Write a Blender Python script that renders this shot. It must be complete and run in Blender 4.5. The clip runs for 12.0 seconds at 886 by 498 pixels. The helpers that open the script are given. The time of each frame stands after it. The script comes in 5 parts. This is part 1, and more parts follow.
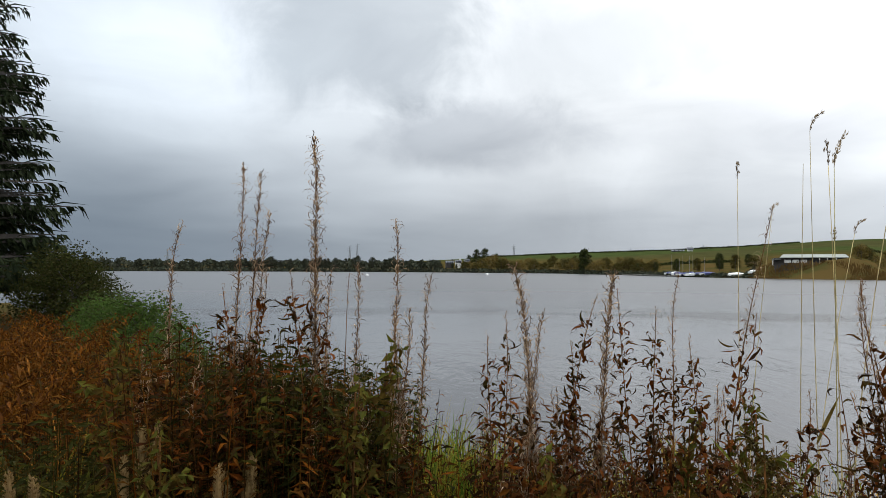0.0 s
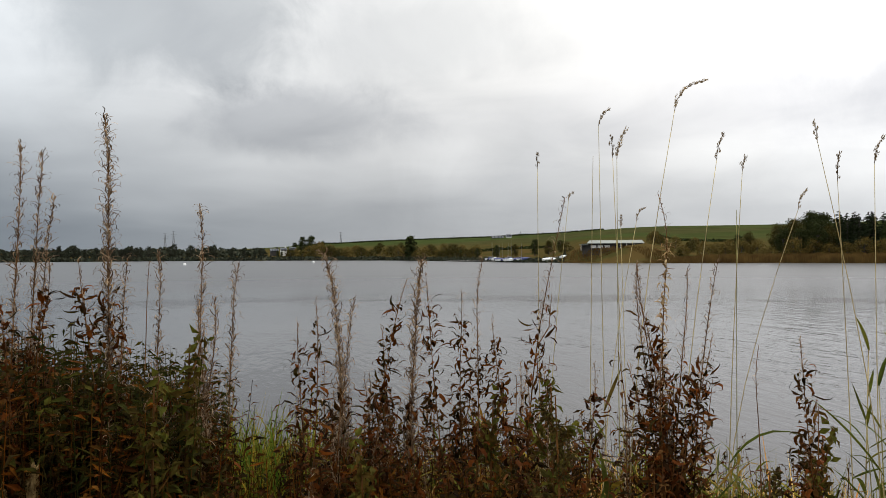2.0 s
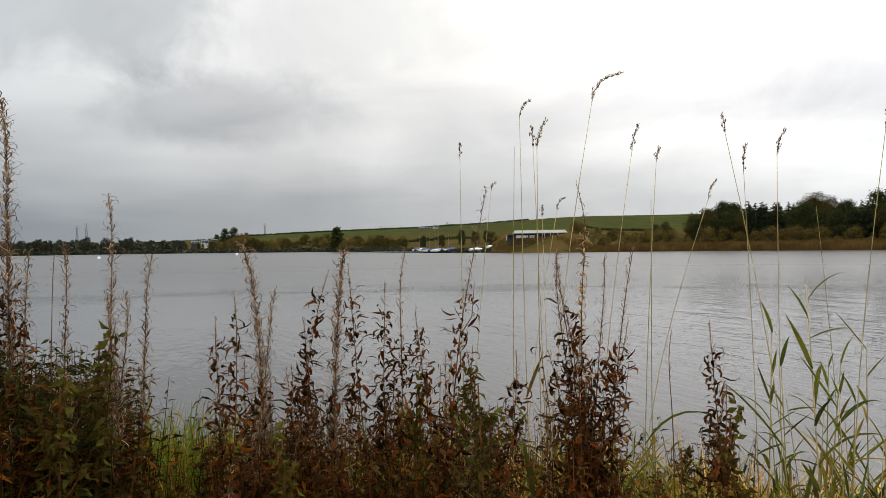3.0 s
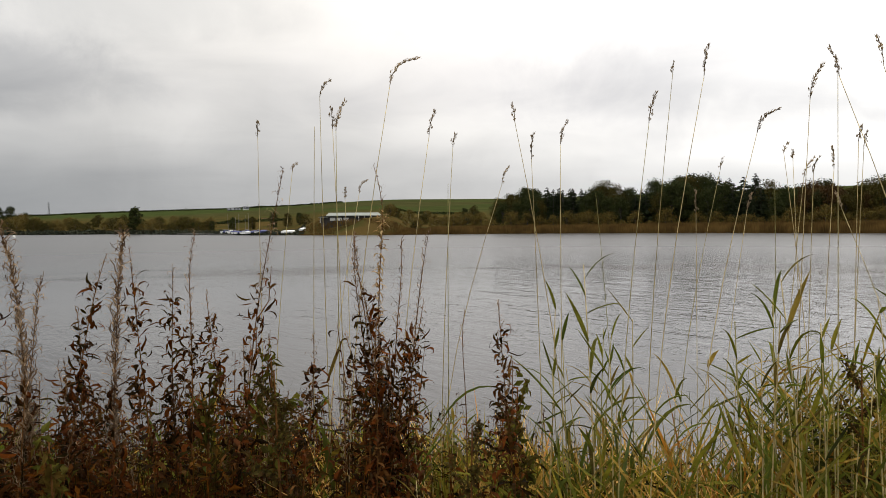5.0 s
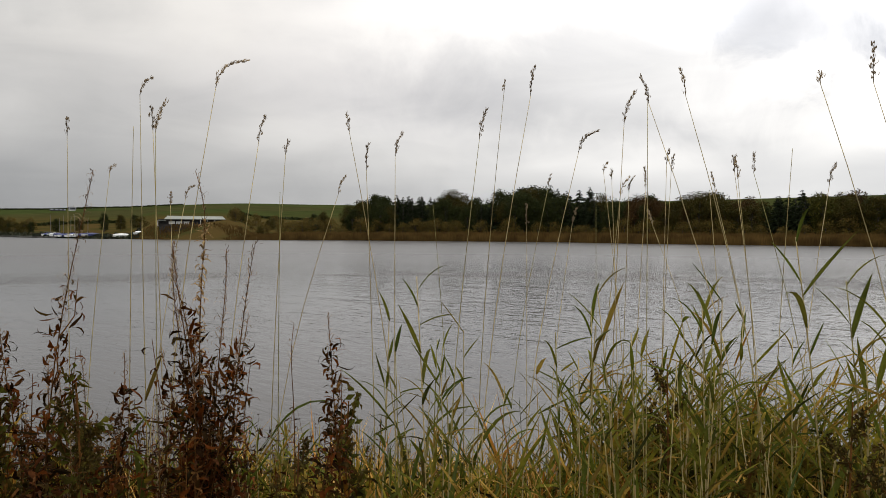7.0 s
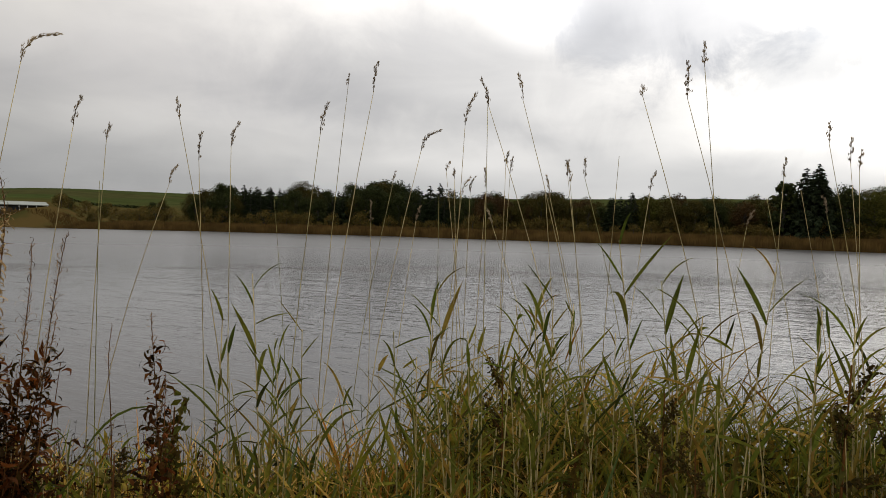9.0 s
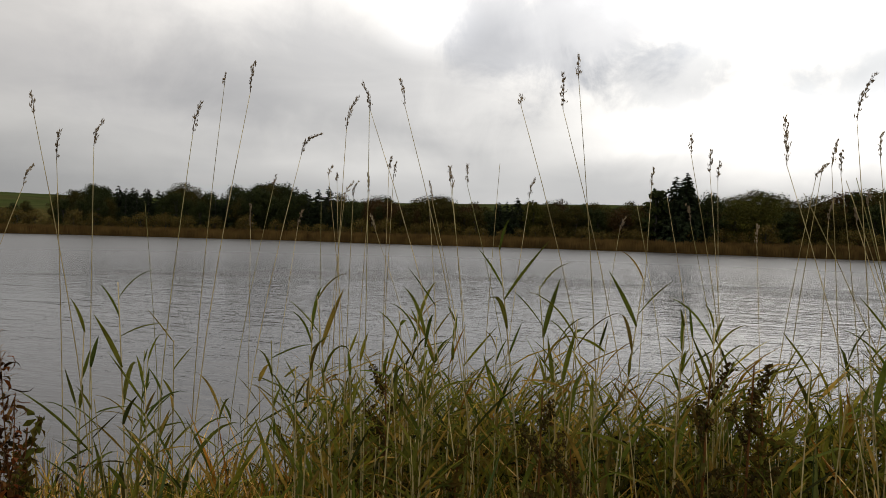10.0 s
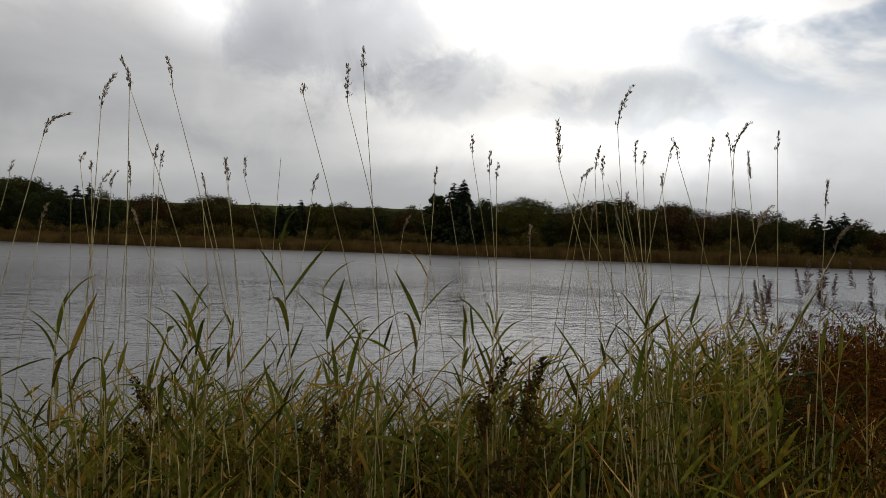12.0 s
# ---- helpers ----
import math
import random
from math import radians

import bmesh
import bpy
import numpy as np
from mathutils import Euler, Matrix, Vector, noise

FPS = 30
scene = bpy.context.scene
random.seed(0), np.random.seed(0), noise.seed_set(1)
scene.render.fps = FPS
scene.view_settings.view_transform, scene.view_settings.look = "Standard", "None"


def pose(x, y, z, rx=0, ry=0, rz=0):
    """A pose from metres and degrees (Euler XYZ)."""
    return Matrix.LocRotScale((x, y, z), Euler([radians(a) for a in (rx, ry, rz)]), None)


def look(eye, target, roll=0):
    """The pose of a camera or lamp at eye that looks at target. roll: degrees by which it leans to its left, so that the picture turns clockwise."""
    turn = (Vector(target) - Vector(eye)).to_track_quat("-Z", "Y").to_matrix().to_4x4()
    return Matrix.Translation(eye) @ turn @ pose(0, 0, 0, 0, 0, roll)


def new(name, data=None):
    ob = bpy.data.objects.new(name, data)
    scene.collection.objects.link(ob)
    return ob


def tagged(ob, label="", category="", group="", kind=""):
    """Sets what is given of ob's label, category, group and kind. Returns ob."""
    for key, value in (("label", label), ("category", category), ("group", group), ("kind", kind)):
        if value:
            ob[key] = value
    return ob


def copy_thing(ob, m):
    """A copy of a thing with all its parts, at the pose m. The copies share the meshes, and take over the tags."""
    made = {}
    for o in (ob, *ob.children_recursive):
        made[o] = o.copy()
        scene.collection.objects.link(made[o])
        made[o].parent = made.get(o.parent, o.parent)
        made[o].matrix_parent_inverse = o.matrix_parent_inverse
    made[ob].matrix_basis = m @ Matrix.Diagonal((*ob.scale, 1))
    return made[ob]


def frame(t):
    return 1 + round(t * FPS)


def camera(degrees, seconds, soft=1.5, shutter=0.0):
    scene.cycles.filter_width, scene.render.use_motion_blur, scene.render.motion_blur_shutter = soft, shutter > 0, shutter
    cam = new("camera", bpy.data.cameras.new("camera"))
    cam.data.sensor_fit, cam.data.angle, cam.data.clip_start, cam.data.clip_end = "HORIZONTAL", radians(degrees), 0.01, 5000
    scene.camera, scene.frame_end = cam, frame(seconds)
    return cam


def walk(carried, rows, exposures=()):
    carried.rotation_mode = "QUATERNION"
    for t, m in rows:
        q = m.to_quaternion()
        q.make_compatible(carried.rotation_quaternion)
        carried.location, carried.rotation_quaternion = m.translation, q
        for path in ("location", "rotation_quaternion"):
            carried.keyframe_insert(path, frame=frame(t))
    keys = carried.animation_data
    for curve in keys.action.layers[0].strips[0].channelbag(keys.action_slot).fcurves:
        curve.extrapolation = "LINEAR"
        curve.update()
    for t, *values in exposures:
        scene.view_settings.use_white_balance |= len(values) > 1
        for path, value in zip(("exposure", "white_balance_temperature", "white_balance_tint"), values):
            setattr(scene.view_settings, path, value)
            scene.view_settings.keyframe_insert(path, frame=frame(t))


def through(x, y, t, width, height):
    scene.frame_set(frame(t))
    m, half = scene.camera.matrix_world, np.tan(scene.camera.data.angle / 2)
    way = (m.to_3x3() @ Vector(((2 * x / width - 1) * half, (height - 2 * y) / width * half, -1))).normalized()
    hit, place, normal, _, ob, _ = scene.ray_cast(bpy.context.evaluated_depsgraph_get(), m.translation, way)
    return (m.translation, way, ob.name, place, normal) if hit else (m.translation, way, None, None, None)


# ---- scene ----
# metres; the lake's surface is z = 0; the first view looks along +y
PATH = (
    (0.0, 0.0004, 0.0001, 2.3002, 91.545, -0.135, -0.222),
    (0.5, 0.0178, -0.0034, 2.2988, 90.661, -0.328, -4.981),
    (1.0, 0.0323, -0.0071, 2.2976, 90.618, 0.121, -8.481),
    (1.5, 0.0432, -0.0104, 2.2963, 90.616, 0.085, -11.537),
    (2.0, 0.0515, -0.0112, 2.2953, 90.474, 0.437, -14.173),
    (2.5, 0.0588, -0.0100, 2.2943, 90.242, 0.475, -17.029),
    (3.0, 0.0678, -0.0082, 2.2931, 89.656, 0.899, -20.072),
    (5.0, 0.1196, -0.0152, 2.2920, 88.039, 0.652, -35.061),
    (5.5, 0.1331, -0.0180, 2.2942, 88.035, 0.526, -39.229),
    (6.0, 0.1499, -0.0230, 2.2981, 89.390, -0.331, -44.884),
    (6.5, 0.1661, -0.0275, 2.3028, 88.976, -0.218, -46.049),
    (8.5, 0.2157, -0.0331, 2.3158, 88.061, -1.256, -55.224),
    (9.0, 0.2263, -0.0375, 2.3197, 88.233, -1.469, -59.182),
    (9.5, 0.2368, -0.0455, 2.3240, 88.439, -1.524, -63.687),
    (10.0, 0.2522, -0.0515, 2.3259, 88.789, -1.588, -68.124),
    (10.5, 0.2711, -0.0500, 2.3244, 89.142, -1.289, -72.339),
    (11.0, 0.2926, -0.0432, 2.3196, 89.402, -1.719, -77.366),
    (11.5, 0.3173, -0.0367, 2.3150, 89.509, -1.671, -81.505),
    (12.0, 0.3426, -0.0300, 2.3094, 89.526, -1.833, -85.539),
)
cam = camera(64.2, 12.0, soft=0.65)
walk(cam, [(t, pose(*p)) for t, *p in PATH],
     exposures=((0.0, -0.08, 6250, 9), (1.5, -0.32, 6500, 10), (3.0, -0.19, 6700, 10), (5.0, -0.34, 6850, 11), (6.5, -0.57, 6800, 11), (8.5, -0.87, 6800, 11), (9.5, -0.98, 6850, 11), (11.0, -1.33, 6700, 10), (12.0, -1.5, 6650, 10)))

# ---- light: an overcast sky with the sun behind it ----
SUN_AZ, SUN_EL = 245.0, 40.0


def way(az, el):
    a, e = radians(az), radians(el)
    return Vector((math.sin(a) * math.cos(e), math.cos(a) * math.cos(e), math.sin(e)))


class Nodes:
    """A short way to write node trees."""

    def __init__(self, tree):
        self.tree = tree
        tree.nodes.clear()

    def add(self, kind, ins=(), **props):
        n = self.tree.nodes.new(kind)
        for k, v in props.items():
            setattr(n, k, v)
        for key, v in dict(ins).items():
            if isinstance(v, bpy.types.NodeSocket):
                self.tree.links.new(v, n.inputs[key])
            else:
                n.inputs[key].default_value = v
        return n

    def math(self, op, a, b=0.0, c=0.0, clamp=False):
        return self.add("ShaderNodeMath", {0: a, 1: b, 2: c}, operation=op, use_clamp=clamp).outputs[0]

    def vec(self, op, a, b=(0, 0, 0)):
        n = self.add("ShaderNodeVectorMath", {0: a, 1: b}, operation=op)
        return n.outputs["Value"] if op in ("DOT_PRODUCT", "LENGTH", "DISTANCE") else n.outputs[0]

    def mix(self, fac, a, b, blend="MIX"):
        return self.add("ShaderNodeMix", {0: fac, 6: a, 7: b}, data_type="RGBA", blend_type=blend).outputs[2]

    def ramp(self, fac, stops, mode="LINEAR"):
        n = self.add("ShaderNodeValToRGB", {0: fac})
        n.color_ramp.interpolation = mode
        e = n.color_ramp.elements
        while len(e) < len(stops):
            e.new(0.5)
        for el, (p, c) in zip(e, stops):
            el.position = p
            el.color = (*c, 1) if len(c) == 3 else c
        return n.outputs[0]

    def noise(self, vec, scale, detail=3.0, rough=0.5, distort=0.0):
        return self.add("ShaderNodeTexNoise", {"Vector": vec, "Scale": scale, "Detail": detail, "Roughness": rough, "Distortion": distort}).outputs[0]

    def smooth(self, v, lo, hi):
        return self.add("ShaderNodeMapRange", {0: v, 1: lo, 2: hi}, interpolation_type="SMOOTHSTEP").outputs[0]


def grey(v):
    return (v, v, v, 1)


def make_world():
    world = bpy.data.worlds.new("overcast_sky")
    scene.world = world
    world.use_nodes = True
    n = Nodes(world.node_tree)
    d = n.add("ShaderNodeTexCoord").outputs["Generated"]
    sep = n.add("ShaderNodeSeparateXYZ", {0: d})
    # the cloud layer seen in perspective
    over = n.math("MAXIMUM", n.math("ADD", sep.outputs[2], 0.16), 0.05)
    flat = n.vec("DIVIDE", d, n.add("ShaderNodeCombineXYZ", {0: over, 1: over, 2: 1.0}).outputs[0])
    big = n.noise(n.vec("ADD", flat, (3.1, 1.7, 0)), 0.55, 3, 0.5, 0.3)
    fine = n.noise(n.vec("ADD", flat, (7.3, 2.2, 0)), 1.5, 5, 0.55, 0.5)
    wob = n.math("MULTIPLY", n.math("SUBTRACT", n.noise(d, 9.0, 7, 0.6, 0.4), 0.5), 0.36)
    # light comes from the high cloud over the far shore, the west is darker
    up = n.smooth(n.math("ADD", sep.outputs[2], n.math("MULTIPLY", n.math("SUBTRACT", big, 0.5), 0.18)), 0.02, 0.31)
    sunward = n.smooth(n.vec("DOT_PRODUCT", d, way(70, 14)), -0.25, 0.85)
    low = n.mix(sunward, (0.205, 0.25, 0.30, 1), (0.54, 0.56, 0.58, 1))
    high = n.mix(sunward, (0.82, 0.89, 0.96, 1), (1.28, 1.28, 1.27, 1))
    col = n.mix(up, low, high)
    tex = n.math("ADD", n.math("MULTIPLY", big, 0.45), n.math("MULTIPLY", fine, 0.55))
    tone = n.ramp(tex, [(0.32, (0.80, 0.81, 0.83)), (0.5, (1.0, 1.0, 1.0)), (0.68, (1.16, 1.16, 1.15))])
    col = n.mix(n.math("MULTIPLY_ADD", n.smooth(sep.outputs[2], 0.03, 0.2), 0.45, 0.3), col, tone, "MULTIPLY")

    def mass(col, az, el, wide, tall, tint, edge=0.45, amount=1.0, rag=4.0):
        """One cloud: a soft ragged patch round a direction, darker or lighter than the sky behind it."""
        c = way(az, el)
        right = Vector((c.y, -c.x, 0)).normalized()
        above = right.cross(c)
        u = n.math("DIVIDE", n.vec("DOT_PRODUCT", d, right), wide)
        v = n.math("DIVIDE", n.vec("DOT_PRODUCT", d, above), tall)
        r = n.math("SQRT", n.math("ADD", n.math("MULTIPLY", u, u), n.math("MULTIPLY", v, v)))
        r = n.math("ADD", r, n.math("MULTIPLY", wob, rag))
        front = n.math("GREATER_THAN", n.vec("DOT_PRODUCT", d, c), 0.0)
        k = n.math("MULTIPLY", n.math("SUBTRACT", 1.0, n.smooth(r, 1 - edge, 1 + edge)), n.math("MULTIPLY", front, amount))
        return n.mix(k, col, n.mix(1.0, col, (*tint, 1), "MULTIPLY"))

    # the grey bank over the middle of the lake, and its bright rims
    col = mass(col, -6, 19, 0.15, 0.11, (0.66, 0.68, 0.70), 0.4)
    col = mass(col, 3, 10.5, 0.16, 0.045, (0.74, 0.75, 0.77), 0.4)
    col = mass(col, 12, 17, 0.16, 0.06, (0.80, 0.81, 0.82), 0.6)
    col = mass(col, -23, 15, 0.11, 0.07, (1.15, 1.15, 1.15), 0.8)
    col = mass(col, 36, 11, 0.26, 0.045, (0.93, 0.93, 0.94), 0.7)
    col = mass(col, 42, 14, 0.20, 0.10, (0.95, 0.95, 0.96), 0.8)
    col = mass(col, 28, 6, 0.26, 0.10, (1.2, 1.2, 1.2), 0.7)
    # broken cloud over the east shore
    col = mass(col, 60, 12, 0.28, 0.085, (0.70, 0.71, 0.73), 0.6)
    col = mass(col, 66.3, 16.5, 0.045, 0.035, (1.4, 1.4, 1.4), 0.9)
    col = mass(col, 77, 15.5, 0.14, 0.07, (0.70, 0.72, 0.76), 0.4, 1.0, 8.0)
    col = mass(col, 85, 12.5, 0.10, 0.045, (0.72, 0.74, 0.77), 0.4, 1.0, 9.0)
    col = mass(col, 100, 11.5, 0.11, 0.036, (0.68, 0.71, 0.75), 0.4, 1.0, 10.0)
    col = mass(col, 96, 7.5, 0.20, 0.05, (1.75, 1.72, 1.68), 0.8)
    col = mass(col, 99, 19, 0.22, 0.07, (1.5, 1.5, 1.5), 0.6)
    col = mass(col, 112, 8, 0.16, 0.08, (1.22, 1.23, 1.25), 0.7)
    # thinner cloud, and more light, towards the hidden sun in the east
    east = n.smooth(n.vec("DOT_PRODUCT", d, way(95, 12)), 0.35, 1.0)
    col = n.vec("SCALE", col)
    col.node.inputs["Scale"].default_value = 1.0
    n.tree.links.new(n.math("MULTIPLY_ADD", east, 1.15, 1.0), col.node.inputs["Scale"])
    # an overcast sky is brightest overhead
    zenith = n.vec("SCALE", col)
    n.tree.links.new(n.math("MULTIPLY_ADD", n.smooth(sep.outputs[2], 0.38, 0.85), 1.1, 1.0), zenith.node.inputs["Scale"])
    col = zenith
    # blue gaps high in the east
    clear = n.add("ShaderNodeTexSky", sky_type="NISHITA", sun_disc=False, sun_elevation=radians(SUN_EL), sun_rotation=radians(SUN_AZ))
    blue = n.mix(1.0, clear.outputs[0], grey(0.26), "MULTIPLY")
    gap = n.math("MULTIPLY", n.smooth(fine, 0.38, 0.54), n.smooth(n.vec("DOT_PRODUCT", d, way(114, 23)), 0.965, 0.993))
    col = n.mix(n.math("MULTIPLY", gap, 0.75), col, blue)
    bg = n.add("ShaderNodeBackground", {"Color": col, "Strength": 1.0})
    n.add("ShaderNodeOutputWorld", {0: bg.outputs[0]})


make_world()
sun = new("sun", bpy.data.lights.new("sun", "SUN"))
sun.data.energy, sun.data.angle, sun.data.color = 1.3, radians(25), (1.0, 0.96, 0.9)
sun.matrix_world = look(way(SUN_AZ, SUN_EL) * 50, (0, 0, 0))


# ---- materials ----
def material(name, base, spread=0.25, scale=8.0, rough=0.8, bump=0.3, bump_scale=40.0, metal=0.0, space="Object"):
    """A rough surface: base colours mixed by noise of two sizes, with fine relief."""
    m = bpy.data.materials.new(name)
    m.use_nodes = True
    n = Nodes(m.node_tree)
    co = n.add("ShaderNodeTexCoord").outputs[space]
    a, b = base if isinstance(base[0], tuple) else (base, tuple(v * (1 - spread) for v in base))
    f = n.math("ADD", n.math("MULTIPLY", n.noise(co, scale, 4), 0.6), n.math("MULTIPLY", n.noise(co, scale * 7, 3), 0.4))
    col = n.mix(n.smooth(f, 0.35, 0.65), (*a, 1), (*b, 1))
    bp = n.add("ShaderNodeBump", {"Strength": bump, "Distance": 0.02, "Height": n.noise(co, bump_scale, 4)})
    p = n.add("ShaderNodeBsdfPrincipled", {"Base Color": col, "Roughness": rough, "Metallic": metal, "Normal": bp.outputs[0]})
    n.add("ShaderNodeOutputMaterial", {0: p.outputs[0]})
    return m


def foliage(name, colours, by="island", through=0.35, rough=0.6, scale=30.0):
    """Leaves: a colour per leaf out of several, blotched, and letting some light through."""
    m = bpy.data.materials.new(name)
    m.use_nodes = True
    n = Nodes(m.node_tree)
    if by == "island":
        r = n.add("ShaderNodeNewGeometry").outputs["Random Per Island"]
    else:
        r = n.add("ShaderNodeObjectInfo").outputs["Random"]
    co = n.add("ShaderNodeTexCoord").outputs["Object"]
    col = n.ramp(r, [(i / max(1, len(colours) - 1), c) for i, c in enumerate(colours)])
    blotch = n.noise(co, scale, 3)
    col = n.mix(1.0, col, n.ramp(blotch, [(0.3, (0.58, 0.53, 0.46)), (0.7, (1.42, 1.30, 1.06))]), "MULTIPLY")
    p = n.add("ShaderNodeBsdfPrincipled", {"Base Color": col, "Roughness": rough, "Specular IOR Level": 0.02})
    t = n.add("ShaderNodeBsdfTranslucent", {"Color": col})
    mx = n.add("ShaderNodeMixShader", {0: through, 1: p.outputs[0], 2: t.outputs[0]})
    n.add("ShaderNodeOutputMaterial", {0: mx.outputs[0]})
    return m


def water_material():
    """Silty grey lake water: wind wavelets, calmer lanes, and one darker lane of cat's-paws off the bank."""
    m = bpy.data.materials.new("lake_water")
    m.use_nodes = True
    n = Nodes(m.node_tree)
    co = n.add("ShaderNodeTexCoord").outputs["Object"]
    turned = n.add("ShaderNodeMapping", {"Vector": co, "Rotation": (0, 0, radians(8)), "Scale": (1.7, 0.55, 1.0)}).outputs[0]
    fine = n.noise(turned, 5.0, 3, 0.55, 0.5)
    near = n.noise(turned, 1.9, 3, 0.5, 0.6)
    mid = n.noise(turned, 0.5, 3, 0.5, 0.3)
    gust = n.smooth(n.noise(n.add("ShaderNodeMapping", {"Vector": co, "Scale": (0.03, 0.09, 1.0)}).outputs[0], 1.0, 3), 0.4, 0.6)
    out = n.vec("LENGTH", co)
    wander = n.math("MULTIPLY_ADD", n.noise(co, 0.12, 3), 16.0, -8.0)
    lane = n.math("ABSOLUTE", n.math("SUBTRACT", n.math("ADD", out, wander), 38.0))
    paws = n.math("MULTIPLY", n.math("SUBTRACT", 1.0, n.smooth(lane, 1.0, 5.0)), n.smooth(n.noise(n.add("ShaderNodeMapping", {"Vector": co, "Scale": (0.10, 0.10, 1.0)}).outputs[0], 1.0, 2), 0.36, 0.5))
    small = n.math("MULTIPLY", fine, n.math("MULTIPLY_ADD", paws, 1.6, 0.35))
    h = n.math("ADD", n.math("MULTIPLY", n.math("ADD", near, small), 0.55), mid)
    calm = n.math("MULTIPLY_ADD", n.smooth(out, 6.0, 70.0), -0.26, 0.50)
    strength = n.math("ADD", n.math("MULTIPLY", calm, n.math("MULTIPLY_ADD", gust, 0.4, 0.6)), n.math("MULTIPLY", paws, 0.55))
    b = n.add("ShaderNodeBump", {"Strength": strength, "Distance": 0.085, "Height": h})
    silt = n.mix(n.noise(co, 0.05, 3), (0.028, 0.027, 0.028, 1), (0.040, 0.038, 0.038, 1))
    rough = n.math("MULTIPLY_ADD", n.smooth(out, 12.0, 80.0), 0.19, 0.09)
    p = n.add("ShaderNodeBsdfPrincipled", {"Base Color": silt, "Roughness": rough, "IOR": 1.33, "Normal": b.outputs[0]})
    n.add("ShaderNodeOutputMaterial", {0: p.outputs[0]})
    return m


def ground_material():
    """Pasture on the hill, rough grass on the shores, dark wet soil by the water."""
    m = bpy.data.materials.new("pasture_and_bank")
    m.use_nodes = True
    n = Nodes(m.node_tree)
    co = n.add("ShaderNodeTexCoord").outputs["Object"]
    xyz = n.add("ShaderNodeSeparateXYZ", {0: co})
    fields = n.add("ShaderNodeTexVoronoi", {"Vector": n.add("ShaderNodeMapping", {"Vector": co, "Scale": (0.004, 0.0075, 0.0)}).outputs[0], "Scale": 1.0})
    tint = n.add("ShaderNodeSeparateColor", {0: fields.outputs["Color"]}).outputs[0]
    grass = n.ramp(tint, [(0.0, (0.043, 0.045, 0.016)), (0.45, (0.036, 0.048, 0.015)), (0.8, (0.046, 0.042, 0.017)), (1.0, (0.035, 0.046, 0.014))])
    mottled = n.mix(1.0, grass, n.ramp(n.noise(co, 0.08, 5), [(0.3, (0.72, 0.72, 0.7)), (0.7, (1.2, 1.2, 1.15))]), "MULTIPLY")
    rough = n.mix(n.smooth(n.noise(co, 0.12, 5), 0.4, 0.6), (0.066, 0.044, 0.015, 1), (0.042, 0.038, 0.012, 1))
    col = n.mix(n.smooth(n.math("ADD", xyz.outputs[2], n.math("MULTIPLY", n.noise(co, 0.02, 3), 4.0)), 7.5, 13.0), rough, mottled)
    soil = n.mix(n.noise(co, 6.0, 4), (0.022, 0.017, 0.011, 1), (0.05, 0.038, 0.02, 1))
    far = n.smooth(n.vec("LENGTH", co), 12.0, 40.0)
    col = n.mix(far, soil, col)
    b = n.add("ShaderNodeBump", {"Strength": 0.6, "Distance": 0.05, "Height": n.noise(co, 9.0, 5)})
    p = n.add("ShaderNodeBsdfPrincipled", {"Base Color": col, "Roughness": 0.95, "Normal": b.outputs[0], "Specular IOR Level": 0.0})
    n.add("ShaderNodeOutputMaterial", {0: p.outputs[0]})
    return m


WATER = water_material()
GROUND = ground_material()
BARK = material("bark", ((0.055, 0.045, 0.035), (0.025, 0.021, 0.018)), scale=3, rough=0.95)
LEAF_DARK = foliage("dark_green_foliage", [(0.022, 0.032, 0.013), (0.034, 0.046, 0.018), (0.040, 0.044, 0.015)], through=0.2, scale=1.2)
LEAF_MIX = foliage("autumn_green_foliage", [(0.036, 0.042, 0.013), (0.052, 0.050, 0.014), (0.066, 0.046, 0.014), (0.034, 0.040, 0.012)], through=0.2, scale=1.0)
LEAF_GOLD = foliage("yellowing_foliage", [(0.055, 0.062, 0.015), (0.075, 0.068, 0.016), (0.045, 0.056, 0.014)], through=0.2, scale=1.0)
LEAF_RUST = foliage("rusty_brown_foliage", [(0.060, 0.032, 0.014), (0.045, 0.030, 0.014), (0.075, 0.045, 0.018)], through=0.2, scale=1.0)
NEEDLE = foliage("spruce_needles", [(0.014, 0.022, 0.013), (0.024, 0.034, 0.018), (0.019, 0.026, 0.014)], through=0.15, scale=2.0)
SCRUB = foliage("scrub_foliage", [(0.094, 0.084, 0.024), (0.128, 0.094, 0.028), (0.098, 0.066, 0.026), (0.075, 0.079, 0.026)], through=0.2, scale=0.8)
REEDBED = foliage("dead_reed_bed", [(0.098, 0.063, 0.025), (0.083, 0.054, 0.022), (0.109, 0.071, 0.028), (0.089, 0.063, 0.024)], through=0.2, scale=0.4)
# aerial haze put into the colour: a duller, bluer green than nearer leaves
HAZED_LEAF = foliage("haze_tinted_foliage", [(0.026, 0.035, 0.029), (0.038, 0.046, 0.035), (0.044, 0.046, 0.034)], through=0.1, scale=0.5)


